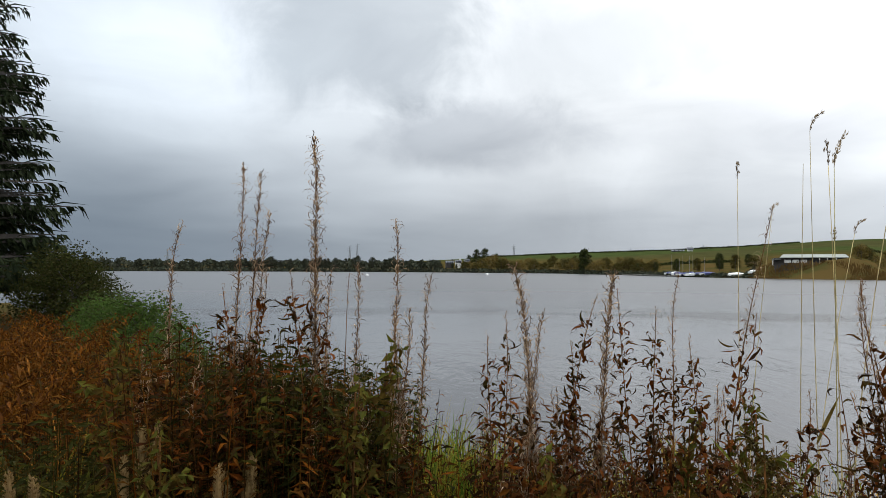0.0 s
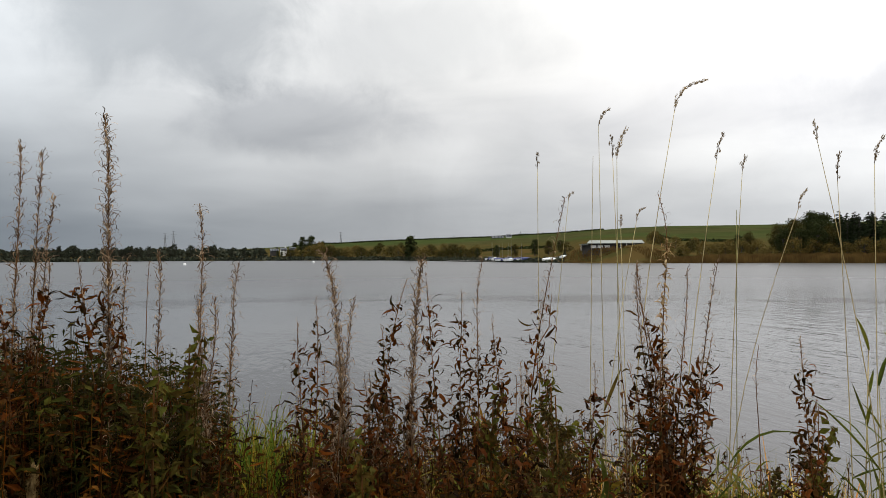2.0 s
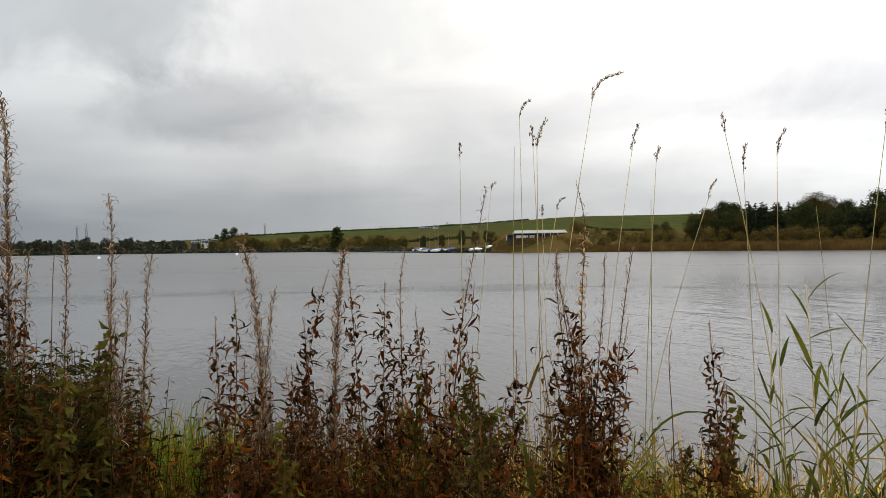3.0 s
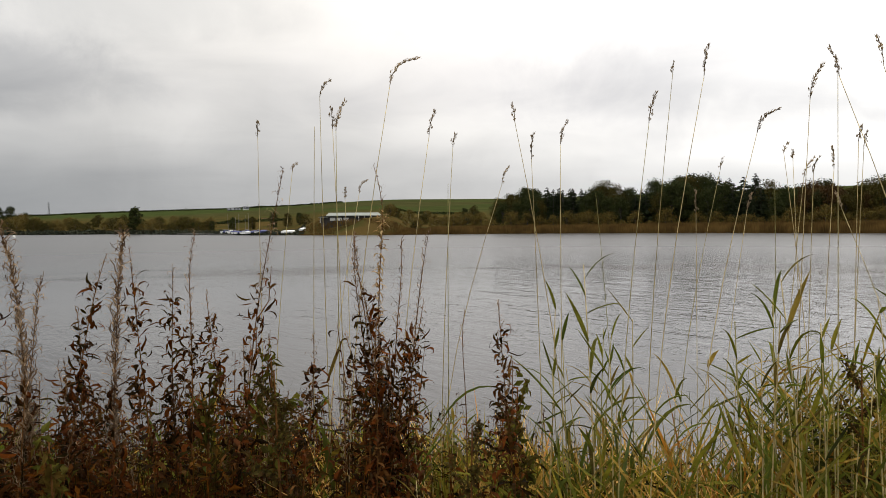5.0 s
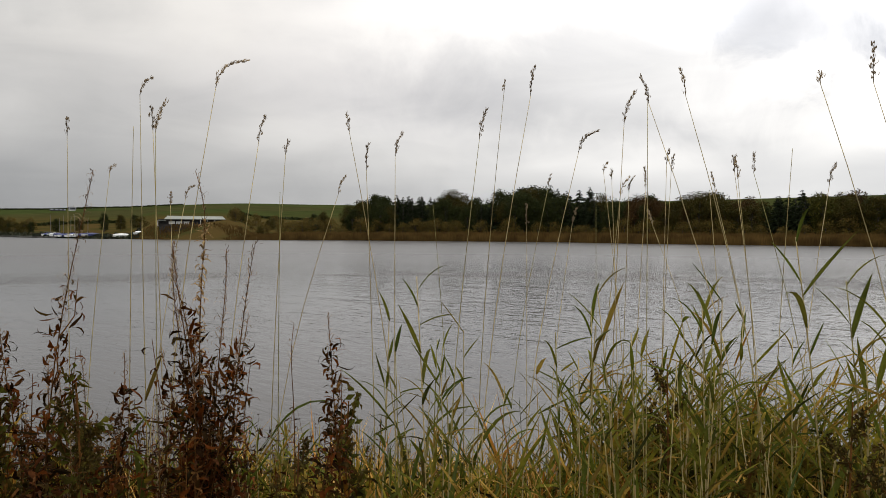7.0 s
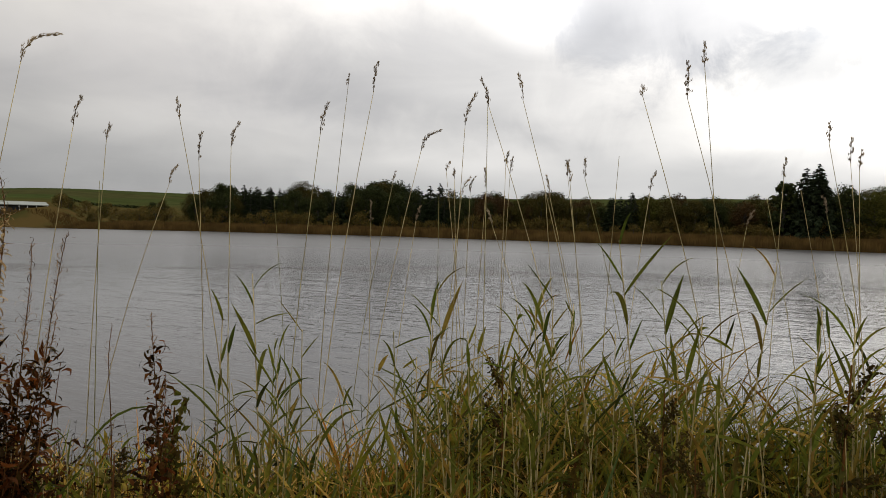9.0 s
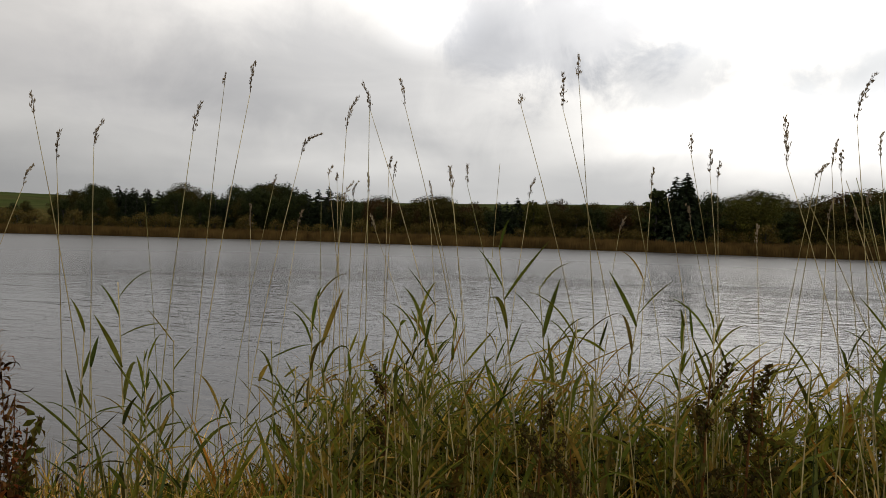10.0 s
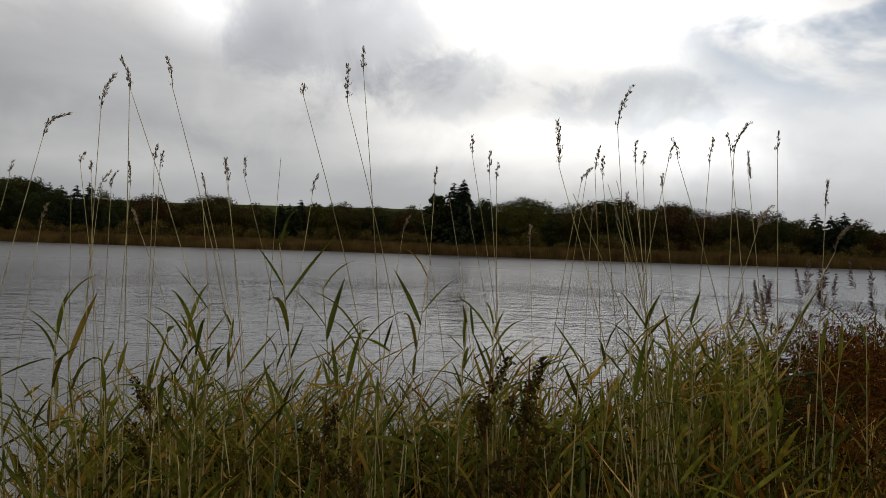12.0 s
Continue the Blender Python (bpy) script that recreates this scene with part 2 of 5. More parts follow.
# ---- building helpers ----
class Soup:
    """Gathers loose strips, leaves and tubes into one mesh."""

    def __init__(self):
        self.v, self.f = [], []

    def strip(self, pts, widths, side, fold=0.0):
        """A tapering ribbon along pts; side is the way across it; it ends in a point where the last width is 0."""
        k = len(self.v)
        s = Vector(side).normalized()
        prev = None
        for p, w in zip(pts, widths):
            p = Vector(p)
            if w <= 0:
                self.v.append(tuple(p))
                row = (len(self.v) - 1,)
            else:
                self.v += [tuple(p - s * w / 2), tuple(p + s * w / 2)]
                row = (len(self.v) - 2, len(self.v) - 1)
            if prev:
                self.f.append((*prev, *reversed(row)))
            prev = row
        return k

    def strap(self, pts, widths, side, fold=0.3):
        """A ribbon folded along its middle, ending in a point."""
        s = Vector(side).normalized()
        prev = None
        for i, (p, w) in enumerate(zip(pts, widths)):
            p = Vector(p)
            along = Vector(pts[min(i + 1, len(pts) - 1)]) - Vector(pts[max(i - 1, 0)])
            up = s.cross(along)
            up = up.normalized() * (w * fold) if up.length > 1e-9 else Vector((0, 0, 0))
            k = len(self.v)
            if w <= 0:
                self.v.append(tuple(p))
                self.f += [(prev, prev + 1, k), (prev + 1, prev + 2, k)]
                break
            self.v += [tuple(p - s * w / 2 - up), tuple(p), tuple(p + s * w / 2 - up)]
            if prev is not None:
                self.f += [(prev, prev + 1, k + 1, k), (prev + 1, prev + 2, k + 2, k + 1)]
            prev = k

    def leaf(self, base, tip, width, normal, sag=0.0, fold=0.25):
        """A pointed leaf of four triangles, folded along its middle."""
        base, tip = Vector(base), Vector(tip)
        along = tip - base
        side = along.cross(Vector(normal))
        side = side.normalized() if side.length > 1e-6 else Vector((1, 0, 0))
        up = side.cross(along).normalized()
        mid = base + along * 0.45 + up * (along.length * 0.08 + sag)
        k = len(self.v)
        self.v += [tuple(base), tuple(mid - side * width / 2 + up * width * fold), tuple(mid), tuple(mid + side * width / 2 + up * width * fold), tuple(tip)]
        self.f += [(k, k + 2, k + 1), (k, k + 3, k + 2), (k + 1, k + 2, k + 4), (k + 2, k + 3, k + 4)]

    def flake(self, p, w, width, normal):
        """A plain four-sided leaf spray for far crowns."""
        side = w.cross(normal)
        side = side.normalized() * width / 2 if side.length > 1e-6 else Vector((width / 2, 0, 0))
        k = len(self.v)
        self.v += [tuple(p - w), tuple(p - side), tuple(p + w), tuple(p + side)]
        self.f.append((k, k + 1, k + 2, k + 3))

    def tube(self, pts, radii, n=5):
        rings = []
        for i, (p, r) in enumerate(zip(pts, radii)):
            p = Vector(p)
            a = Vector(pts[min(i + 1, len(pts) - 1)]) - Vector(pts[max(i - 1, 0)])
            x = a.cross(Vector((0.3, 0.9, 0.11))).normalized()
            y = a.cross(x).normalized()
            k = len(self.v)
            for j in range(n):
                q = p + (x * math.cos(j * math.tau / n) + y * math.sin(j * math.tau / n)) * r
                self.v.append(tuple(q))
            rings.append(k)
        for a, b in zip(rings, rings[1:]):
            for j in range(n):
                self.f.append((a + j, a + (j + 1) % n, b + (j + 1) % n, b + j))
        self.f.append(tuple(rings[-1] + j for j in range(n)))
        self.f.append(tuple(rings[0] + n - 1 - j for j in range(n)))

    def box(self, lo, hi):
        k = len(self.v)
        (a, b, c), (d, e, g) = lo, hi
        self.v += [(a, b, c), (d, b, c), (d, e, c), (a, e, c), (a, b, g), (d, b, g), (d, e, g), (a, e, g)]
        self.f += [tuple(k + i for i in q) for q in ((3, 2, 1, 0), (4, 5, 6, 7), (0, 1, 5, 4), (1, 2, 6, 5), (2, 3, 7, 6), (3, 0, 4, 7))]

    def mesh(self, name, mat, smooth=False):
        me = bpy.data.meshes.new(name)
        me.from_pydata(self.v, [], self.f)
        me.materials.append(mat)
        if smooth:
            me.shade_smooth()
        me.update()
        return me


def part(name, mesh, parent, label="", at=None):
    ob = new(name, mesh)
    ob.parent = parent
    if at is not None:
        ob.matrix_basis = at
    return tagged(ob, label) if label else ob


def stuff(name, soup, mat, label, category):
    return tagged(new(name, soup.mesh(name, mat)), label, category, kind="stuff")


R = random.Random(11)


def rnd(a, b):
    return R.uniform(a, b)


def rand_way():
    z, a = rnd(-1, 1), rnd(0, math.tau)
    s = math.sqrt(1 - z * z)
    return Vector((s * math.cos(a), s * math.sin(a), z))


# ---- ground and lake ----
def curve(az, table):
    xs, ys = zip(*table)
    return float(np.interp(az, xs, ys))


def near_shore(az):
    return curve(az, ((-180, 900), (-60, 400), (-45, 120), (-36, 62), (-30, 36), (-25, 22), (-20, 14), (-14, 8.5), (-5, 6), (5, 5.2), (40, 4.7), (85, 4.7), (98, 5.4), (106, 7), (113, 11), (120, 24), (128, 80), (140, 300), (180, 900)))


def far_shore(az):
    return curve(az, ((-180, 400), (-45, 520), (-30, 480), (-23, 455), (-4, 395), (10, 308), (16, 232), (20, 198), (24, 184), (28, 178), (32, 170), (40, 170), (49, 160), (56, 157), (62, 146), (69, 141), (75, 142), (84, 138), (94, 131), (102, 133), (110, 140), (118, 150), (135, 170), (180, 300)))


def skyline(az):
    return curve(az, ((-180, 0.6), (-60, 0.4), (-30, 0.35), (-5, 0.45), (0.7, 0.72), (4.2, 0.95), (7.8, 1.11), (11.1, 1.24), (17.8, 1.41), (23.3, 1.66), (26.5, 1.87), (29, 2.04), (31.9, 2.13), (35.9, 2.10), (40, 2.08), (50, 2.2), (64.8, 2.45), (80, 2.7), (100, 2.6), (118, 1.6), (150, 0.8), (180, 0.6)))


def bumps(x, y, s, k):
    return noise.noise(Vector((x * s, y * s, k)))


def ground(x, y):
    az, r = math.degrees(math.atan2(x, y)), math.hypot(x, y)
    n_, f_ = near_shore(az), far_shore(az)
    if n_ > f_:
        n_ = f_ = (n_ + f_) / 2 + 1e6
    if r < (n_ + f_) / 2:
        t = (n_ - r)
        z = 0.75 * (1 - math.exp(-max(t, 0) * 0.55)) if t > 0 else max(-1.6, t * 0.3)
        z += 0.07 * bumps(x, y, 0.7, 2.0) * min(1, max(t, 0))
        return z + min(3.0, max(0.0, (r - 60) * 0.004))
    t = r - f_
    if t < 0:
        return max(-1.6, t * 0.2)
    top = 2.3 + 620 * math.tan(radians(skyline(az)))
    k = min(1.0, t / max(60.0, 620 - f_))
    club = 4.2 * math.exp(-((az - 27.9) / 3.9) ** 6) * min(1.0, max(0.0, (t - 1) / 6))
    z = club * (1 - k) + min(0.7, t * 0.12) + (top - 0.7) * max(0.0, k - 0.03) / 0.97 * (0.82 + 0.18 * k)
    z += bumps(x, y, 0.02, 5.0) * 0.5 * min(1, t / 40) * (1 - k)
    if r > 620:
        z = max(-5.0, z - (r - 620) * 0.012)
    return z


def make_ground():
    rings = [0.0] + [0.35 * 1.062 ** i for i in range(160)]
    rings = [r for r in rings if r < 4500] + [4700]
    azs = [i * 1.25 for i in range(288)]
    v, f = [], []
    for r in rings:
        for a in azs:
            x, y = r * math.sin(radians(a)), r * math.cos(radians(a))
            v.append((x, y, ground(x, y)))
    k = len(azs)
    for i in range(len(rings) - 1):
        for j in range(k):
            j2 = (j + 1) % k
            f.append((i * k + j, i * k + j2, (i + 1) * k + j2, (i + 1) * k + j) if i else (j, k + j2, k + j))
    me = bpy.data.meshes.new("ground")
    me.from_pydata(v, [], f)
    me.materials.append(GROUND)
    me.shade_smooth()
    tagged(new("ground", me), "grassy lake bank, pasture hills and rough fields", "ground", kind="structure")


make_ground()
bm = bmesh.new()
bmesh.ops.create_circle(bm, cap_ends=True, segments=96, radius=640)
for v in bm.verts:
    v.co.y += 130
me = bpy.data.meshes.new("water")
bm.to_mesh(me)
bm.free()
me.materials.append(WATER)
tagged(new("water", me), "grey rippled lake under an overcast sky", "lake", kind="structure")


# ---- trees ----
def broadleaf(height, wide, mat, seed, clumps=14, leaves=75, size=0.06, trunk=0.3, base=0.15):
    """A tree at the origin: tapered trunk with limbs, and a ragged crown of leaf clumps. Returns its two meshes."""
    R.seed(seed)
    wood, crown = Soup(), Soup()
    top = Vector((rnd(-0.04, 0.04) * height, rnd(-0.04, 0.04) * height, height * 0.8))
    wood.tube([(0, 0, -0.3), top * 0.3 + Vector((0.02 * height, 0, 0)), top * 0.65, top], [0.035 * height, 0.026 * height, 0.015 * height, 0.004 * height], 6)
    for i in range(clumps):
        a = i * 2.4 + rnd(-0.4, 0.4)
        u = (i + 0.5) / clumps
        h = height * (base + (0.93 - base) * u + rnd(-0.04, 0.04))
        reach = wide * math.sin(math.pi * min(0.97, 0.18 + 0.80 * u)) ** 0.7 * rnd(0.55, 1.0)
        c = Vector((math.cos(a) * reach * 0.62, math.sin(a) * reach * 0.62, h))
        root = top * (min(h, height * 0.72) / (height * 0.8)) * 0.75
        wood.tube([root, (root + c) / 2 + Vector((0, 0, 0.02 * height)), c], [0.010 * height, 0.006 * height, 0.002 * height], 4)
        rad = wide * rnd(0.30, 0.46)
        for j in range(leaves):
            d = rand_way()
            d.z *= 0.75
            p = c + d * rad * rnd(0.35, 1.08)
            w = rand_way()
            w.z *= 0.5
            s = height * size * rnd(0.6, 1.3)
            crown.flake(p, w * (s / 2), s * 0.75, d + rand_way() * 0.6)
    return wood.mesh("trunk", BARK), crown.mesh("crown", mat)


def conifer(height, wide, seed, whorls=26, arms=7, sprays=9, mat=None, droop=0.18, ragged=0.25, taper=0.85, fluff=1.0, thin=0.5, hang=1.0):
    """A spruce: straight trunk and whorls of sagging, feathery boughs."""
    R.seed(seed)
    wood, crown = Soup(), Soup()
    wood.tube([(0, 0, -0.3), (0, 0, height * 0.5), (0, 0, height)], [0.028 * height, 0.016 * height, 0.002 * height], 6)
    for i in range(whorls):
        u = (i + 0.3) / whorls
        h = height * (0.06 + 0.94 * u)
        reach = wide * (1 - u) ** taper + 0.02 * height
        for j in range(arms):
            a = j * math.tau / arms + i * 0.9 + rnd(-0.25, 0.25)
            h = height * (0.06 + 0.94 * u) + rnd(-0.6, 0.6) * height / whorls
            L = reach * rnd(1 - ragged, 1 + ragged * 0.5)
            out = Vector((math.cos(a), math.sin(a), 0))
            side = Vector((-out.y, out.x, 0))

            def on(s):
                return Vector((0, 0, h)) + out * (L * s) + Vector((0, 0, L * (0.12 * s - (droop + 0.22) * s * s + 0.16 * s ** 3)))
            wood.tube([on(0), on(0.5), on(0.95)], [0.006 * height, 0.004 * height, 0.001 * height], 3)
            for k in range(sprays):
                s = 0.16 + 0.84 * (k + rnd(0, 0.8)) / sprays
                p = on(s)
                for sd in (-1, 1):
                    q = p + (out * rnd(0.5, 1.0) + side * sd * rnd(0.45, 0.9)).normalized() * L * rnd(0.22, 0.42) * fluff * (1.15 - s * 0.5) + Vector((0, 0, -L * rnd(0.02, 0.10)))
                    crown.leaf(p, q, (q - p).length * thin, rand_way() + Vector((0, 0, 0.4)))
                    crown.leaf(p, p.lerp(q, 0.6) - Vector((0, 0, L * rnd(0.10, 0.30) * fluff * hang)), L * 0.32 * thin * fluff, out)
            crown.leaf(on(0.8), on(1.06), L * 0.10 * min(1.0, fluff), (0, 0, 1))
    return wood.mesh("trunk", BARK), crown.mesh("crown", mat or NEEDLE)


def plant_tree(name, meshes, label, category, group, x, y, size=1.0, turn=0.0, squash=1.0):
    root = tagged(new(name), label, category, group)
    root.matrix_basis = Matrix.Translation((x, y, ground(x, y) - 0.05)) @ Matrix.Rotation(turn, 4, "Z") @ Matrix.Diagonal((size, size, size * squash, 1))
    part("trunk", meshes[0], root)
    part("crown", meshes[1], root)
    return root


def polar(az, r):
    return r * math.sin(radians(az)), r * math.cos(radians(az))


BROAD_DARK = [broadleaf(10, 3.6, LEAF_DARK, s, 22, 260, 0.032) for s in (1, 2, 15)]
BROAD_MIX = [broadleaf(9, 3.8, LEAF_MIX, s, 22, 260, 0.032) for s in (3, 4, 5)]
BROAD_GOLD = [broadleaf(9, 3.6, LEAF_GOLD, s, 22, 260, 0.032) for s in (6, 7)]
BROAD_RUST = [broadleaf(7, 3.2, LEAF_RUST, s, 20, 240, 0.036) for s in (8, 9)]
SPRUCE = [conifer(11, w, s, 20, 8, 8, ragged=0.5, taper=0.72, fluff=1.0, thin=0.5) for s, w in ((10, 3.2), (11, 2.7), (16, 3.6))]
BUSHES = [broadleaf(3, 2.3, SCRUB, s, 14, 150, 0.06, base=0.05) for s in (12, 13, 14)]


def tree_at(az, top_el, meshes, tall, kind, label, back=14.0, group="trees on the far shore"):
    """A far tree whose top stands at an elevation seen from the bank."""
    r = far_shore(az) + back
    x, y = polar(az, r)
    h = 2.3 + r * math.tan(radians(top_el)) - ground(x, y)
    plant_tree(kind, meshes, label, "tree", group, x, y, h / tall, rnd(0, 6.3), 1.0)


# the wood across the water: dark conifers and autumn broadleaves
R.seed(5)
WOOD_TOP = ((39.7, 2.1), (40.4, 2.5), (41.4, 3.2), (42.1, 2.8), (43.8, 3.05), (46.5, 3.15), (48.1, 3.25), (49.1, 2.8), (50.3, 2.7), (51.2, 3.3), (52.5, 3.3), (54.2, 4.0), (55.4, 3.55), (57.6, 3.25), (58.8, 3.6), (60.2, 2.75), (63.8, 2.95),
            (64.4, 2.5), (65.2, 2.5), (66.5, 3.25), (68.5, 3.25), (69.9, 2.5), (71.5, 2.5), (72.6, 3.1), (73.8, 3.4), (75.4, 3.1), (76.3, 2.75), (80.0, 3.2), (80.7, 2.9), (83.7, 2.9), (88.5, 3.4), (89.8, 3.35), (91.6, 3.85), (93.5, 3.8), (94.3, 3.2),
            (95.2, 3.2), (97, 3.65), (99.5, 4.0), (101.8, 3.4), (104.4, 3.9), (106.3, 3.05), (108.5, 3.5), (112.1, 2.7), (115.3, 3.3), (116.8, 2.05), (124, 1.8))


def wood_kind(az):
    if 43 < az < 47.3 or 49 < az < 51.6 or 56.3 < az < 59.5:
        return "spruce" if R.random() < 0.85 else "dark"
    if 72.1 < az < 74.7 or 113 < az < 116:
        return "spruce"
    if 60 < az < 64.2:
        return "rust" if R.random() < 0.3 else "dark"
    if 65 < az < 70 or 102 < az < 110 or 94.5 < az < 98:
        return "rust" if R.random() < 0.35 else "mix"
    if 89.8 < az < 94.2 or 74.9 < az < 76.3:
        return "gold"
    if 39 < az < 57:
        return "dark" if R.random() < 0.75 else "mix"
    return R.choice(("mix", "dark", "rust", "mix"))


def wood_tree(az, el, back):
    k = wood_kind(az)
    if k == "spruce":
        tree_at(az, el, R.choice(SPRUCE), 11, "spruce_tree", "dark green spruce in the wood across the lake", back)
    elif k == "dark":
        tree_at(az, el, R.choice(BROAD_DARK), 10, "broadleaf_tree", "dark green broadleaf tree on the far shore", back)
    elif k == "gold":
        tree_at(az, el, R.choice(BROAD_GOLD), 9, "broadleaf_tree", "yellowing green broadleaf tree on the far shore", back)
    elif k == "rust":
        tree_at(az, el, R.choice(BROAD_RUST), 7, "broadleaf_tree", "rusty brown autumn tree on the far shore", back)
    else:
        tree_at(az, el, R.choice(BROAD_MIX), 9, "broadleaf_tree", "green and brown autumn tree on the far shore", back)


az = 39.6
while az < 124:
    e = curve(az, WOOD_TOP)
    wood_tree(az, e * rnd(0.86, 1.04), rnd(16, 24))
    wood_tree(az + rnd(0.2, 0.5), e * rnd(0.62, 0.9), rnd(11, 15))
    if az < 58:
        wood_tree(az + rnd(0.1, 0.6), e * rnd(0.8, 0.95), rnd(25, 32))
    az += rnd(0.72, 1.1)
az = 36.0
while az < 124:
    r = far_shore(az) + rnd(7, 10)
    x, y = polar(az, r)
    plant_tree("scrub_bush", R.choice(BUSHES), "olive-brown scrub bush behind the far reed bed", "bush", "bushes along the far shore", x, y, rnd(0.6, 1.6), rnd(0, 6))
    az += rnd(0.5, 1.5)
# the pair of tall spruces that stand over the wood
tall = conifer(12, 3.9, 21, 30, 9, 9)
tree_at(87.1, 5.22, tall, 12, "spruce_tree", "tall dark spruce standing above the far wood", 9)
tree_at(86.35, 4.95, SPRUCE[0], 11, "spruce_tree", "dark spruce beside the tallest one", 12)
tree_at(85.0, 4.25, broadleaf(10, 2.8, LEAF_DARK, 22, 16, 90, 0.07), 10, "pine_tree", "dark pine with a ragged crown on the far shore", 10)
tree_at(88.9, 3.7, BROAD_DARK[0], 10, "broadleaf_tree", "dark green broadleaf tree on the far shore", 10)

# ---- the hill and the far end of the lake ----
DARK_BUSHES = [broadleaf(3, 2.3, LEAF_MIX, s, 12, 110, 0.08, base=0.05) for s in (17, 18)]
R.seed(6)
# trees for the far end, in the leaf colour tinted for haze
BROAD_FAR = [broadleaf(9, w, HAZED_LEAF, s, 20, 120, 0.05) for s, w in ((33, 3.4), (34, 4.2), (35, 2.8))]
lone = broadleaf(9, 3.4, LEAF_DARK, 31, 20, 110, 0.07, base=0.06)
tree_at(11.58, 1.6, lone, 9, "broadleaf_tree", "lone round dark tree at the foot of the hill", 10)
for a, e, b in ((2.95, 1.52, 60), (3.6, 1.65, 62), (4.55, 1.2, 64), (2.35, 1.08, 64), (1.85, 0.46, 30), (1.0, 0.42, 34), (1.3, 0.36, 32)):
    tree_at(a, e, R.choice(BROAD_DARK), 10, "broadleaf_tree", "dark tree beside the farm cottages", b)
for a, e, b in ((17.0, 0.5, 25), (18.5, 0.75, 30), (20.0, 0.9, 40), (21.6, 1.15, 46), (22.7, 1.2, 50), (23.6, 1.1, 52), (15.6, 0.4, 25), (31.5, 0.95, 40), (30.8, 1.1, 50), (37.6, 1.6, 30), (36.9, 1.3, 24)):
    tree_at(a, e, R.choice(BROAD_DARK + BROAD_MIX), 9.5, "broadleaf_tree", "dark green tree at the foot of the hill", b)
az = -34.0
while az < 0.2:
    e = curve(az, ((-34, 1.0), (-28, 0.95), (-25, 0.62), (-20, 0.56), (-16, 0.6), (-13, 0.88), (-10, 0.76), (-6, 0.9), (-3, 0.78), (2, 0.7)))
    tree_at(az, e * rnd(0.6, 1.2), R.choice(BROAD_FAR), 9.2, "broadleaf_tree", "green tree along the far end of the lake, dulled with painted haze", rnd(10, 40), "trees at the far end")
    az += R.choice((0.28, 0.4, 0.5, 0.7, 1.1)) * rnd(0.85, 1.2)
az = 2.0
while az < 38:
    r = far_shore(az) + rnd(8, 70)
    x, y = polar(az, r)
    if not 24.4 < az < 30.5 and not 17 < az < 24:
        plant_tree("scrub_bush", R.choice(BUSHES + DARK_BUSHES), "olive scrub bush on the hillside", "bush", "bushes on the hillside", x, y, rnd(0.5, 1.0) * r / 170, rnd(0, 6))
    az += rnd(0.16, 0.4)

# hedges on the hill, and the woods behind the far left shore
hedge = Soup()
for a0, a1, r0, r1, n_ in ((2.5, 27, 600, 612, 3200), (31, 38, 330, 300, 500), (13, 23, 320, 300, 600)):
    for i in range(n_):
        u = R.random()
        x, y = polar(a0 + (a1 - a0) * u, r0 + (r1 - r0) * u + rnd(-2, 2))
        p = Vector((x, y, ground(x, y) + rnd(0.0, 0.8) * (0.5 + 0.9 * abs(bumps(x, y, 0.05, 1)))))
        w = rand_way() * rnd(0.6, 1.3)
        hedge.leaf(p - w, p + w, 1.4, rand_way())
stuff("field_hedges", hedge, LEAF_DARK, "dark clipped hedges dividing the hill pastures", "hedge")
wood = Soup()
for i in range(5200):
    a = rnd(-40, 0)
    r = far_shore(a) + rnd(30, 90)
    x, y = polar(a, r)
    h = r * math.tan(radians(curve(a, ((-40, 0.9), (-25, 0.58), (-16, 0.55), (-12, 0.72), (2, 0.6))))) * (0.6 + 0.6 * bumps(a * 1.3, 0, 1, 3)) + 1.0
    p = Vector((x, y, ground(x, y) + h * R.random() ** 0.6))
    w = rand_way() * rnd(0.8, 1.6)
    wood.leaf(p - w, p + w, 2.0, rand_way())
# the woods' haze is only in their leaf colour
stuff("distant_wood", wood, HAZED_LEAF, "dull green woods at the far end of the lake, haze put into their colour", "woods")

# the belt of dead reeds along the far shore
bed = Soup()
for i in range(26000):
    a = 23.5 + (122 - 23.5) * R.random()
    t = R.random()
    r = far_shore(a) + 6.5 * t - 1.0
    x, y = polar(a, r)
    h = rnd(1.3, 1.75) * curve(a, ((23, 0.25), (25, 0.4), (31, 0.45), (35, 1.0), (60, 1.15), (116, 1.2), (122, 0.6)))
    g = max(ground(x, y), -0.1)
    s = Vector((math.cos(radians(a)), -math.sin(radians(a)), 0))
    lean = s * rnd(-0.25, 0.25)
    bed.strip([(x, y, g), Vector((x, y, g + h * 0.6)) + lean * 0.4, Vector((x, y, g + h)) + lean], [rnd(0.08, 0.16), rnd(0.08, 0.15), 0], s)
stuff("far_reed_bed", bed, REEDBED, "belt of rust-brown dead reeds along the far shore", "reeds")
bank = Soup()
for i in range(6000):
    a = rnd(-32, 24)
    r = far_shore(a) + rnd(-1, 8)
    x, y = polar(a, r)
    w = rand_way() * rnd(0.3, 0.8) * r / 200
    p = Vector((x, y, max(0, ground(x, y)) + rnd(0.0, 0.6) * r / 260))
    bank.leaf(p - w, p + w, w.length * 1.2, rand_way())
# the scrub takes the same leaf colour with haze painted in
stuff("far_bank_scrub", bank, HAZED_LEAF, "low scrub on the far bank, its leaf colour dulled for haze", "scrub")

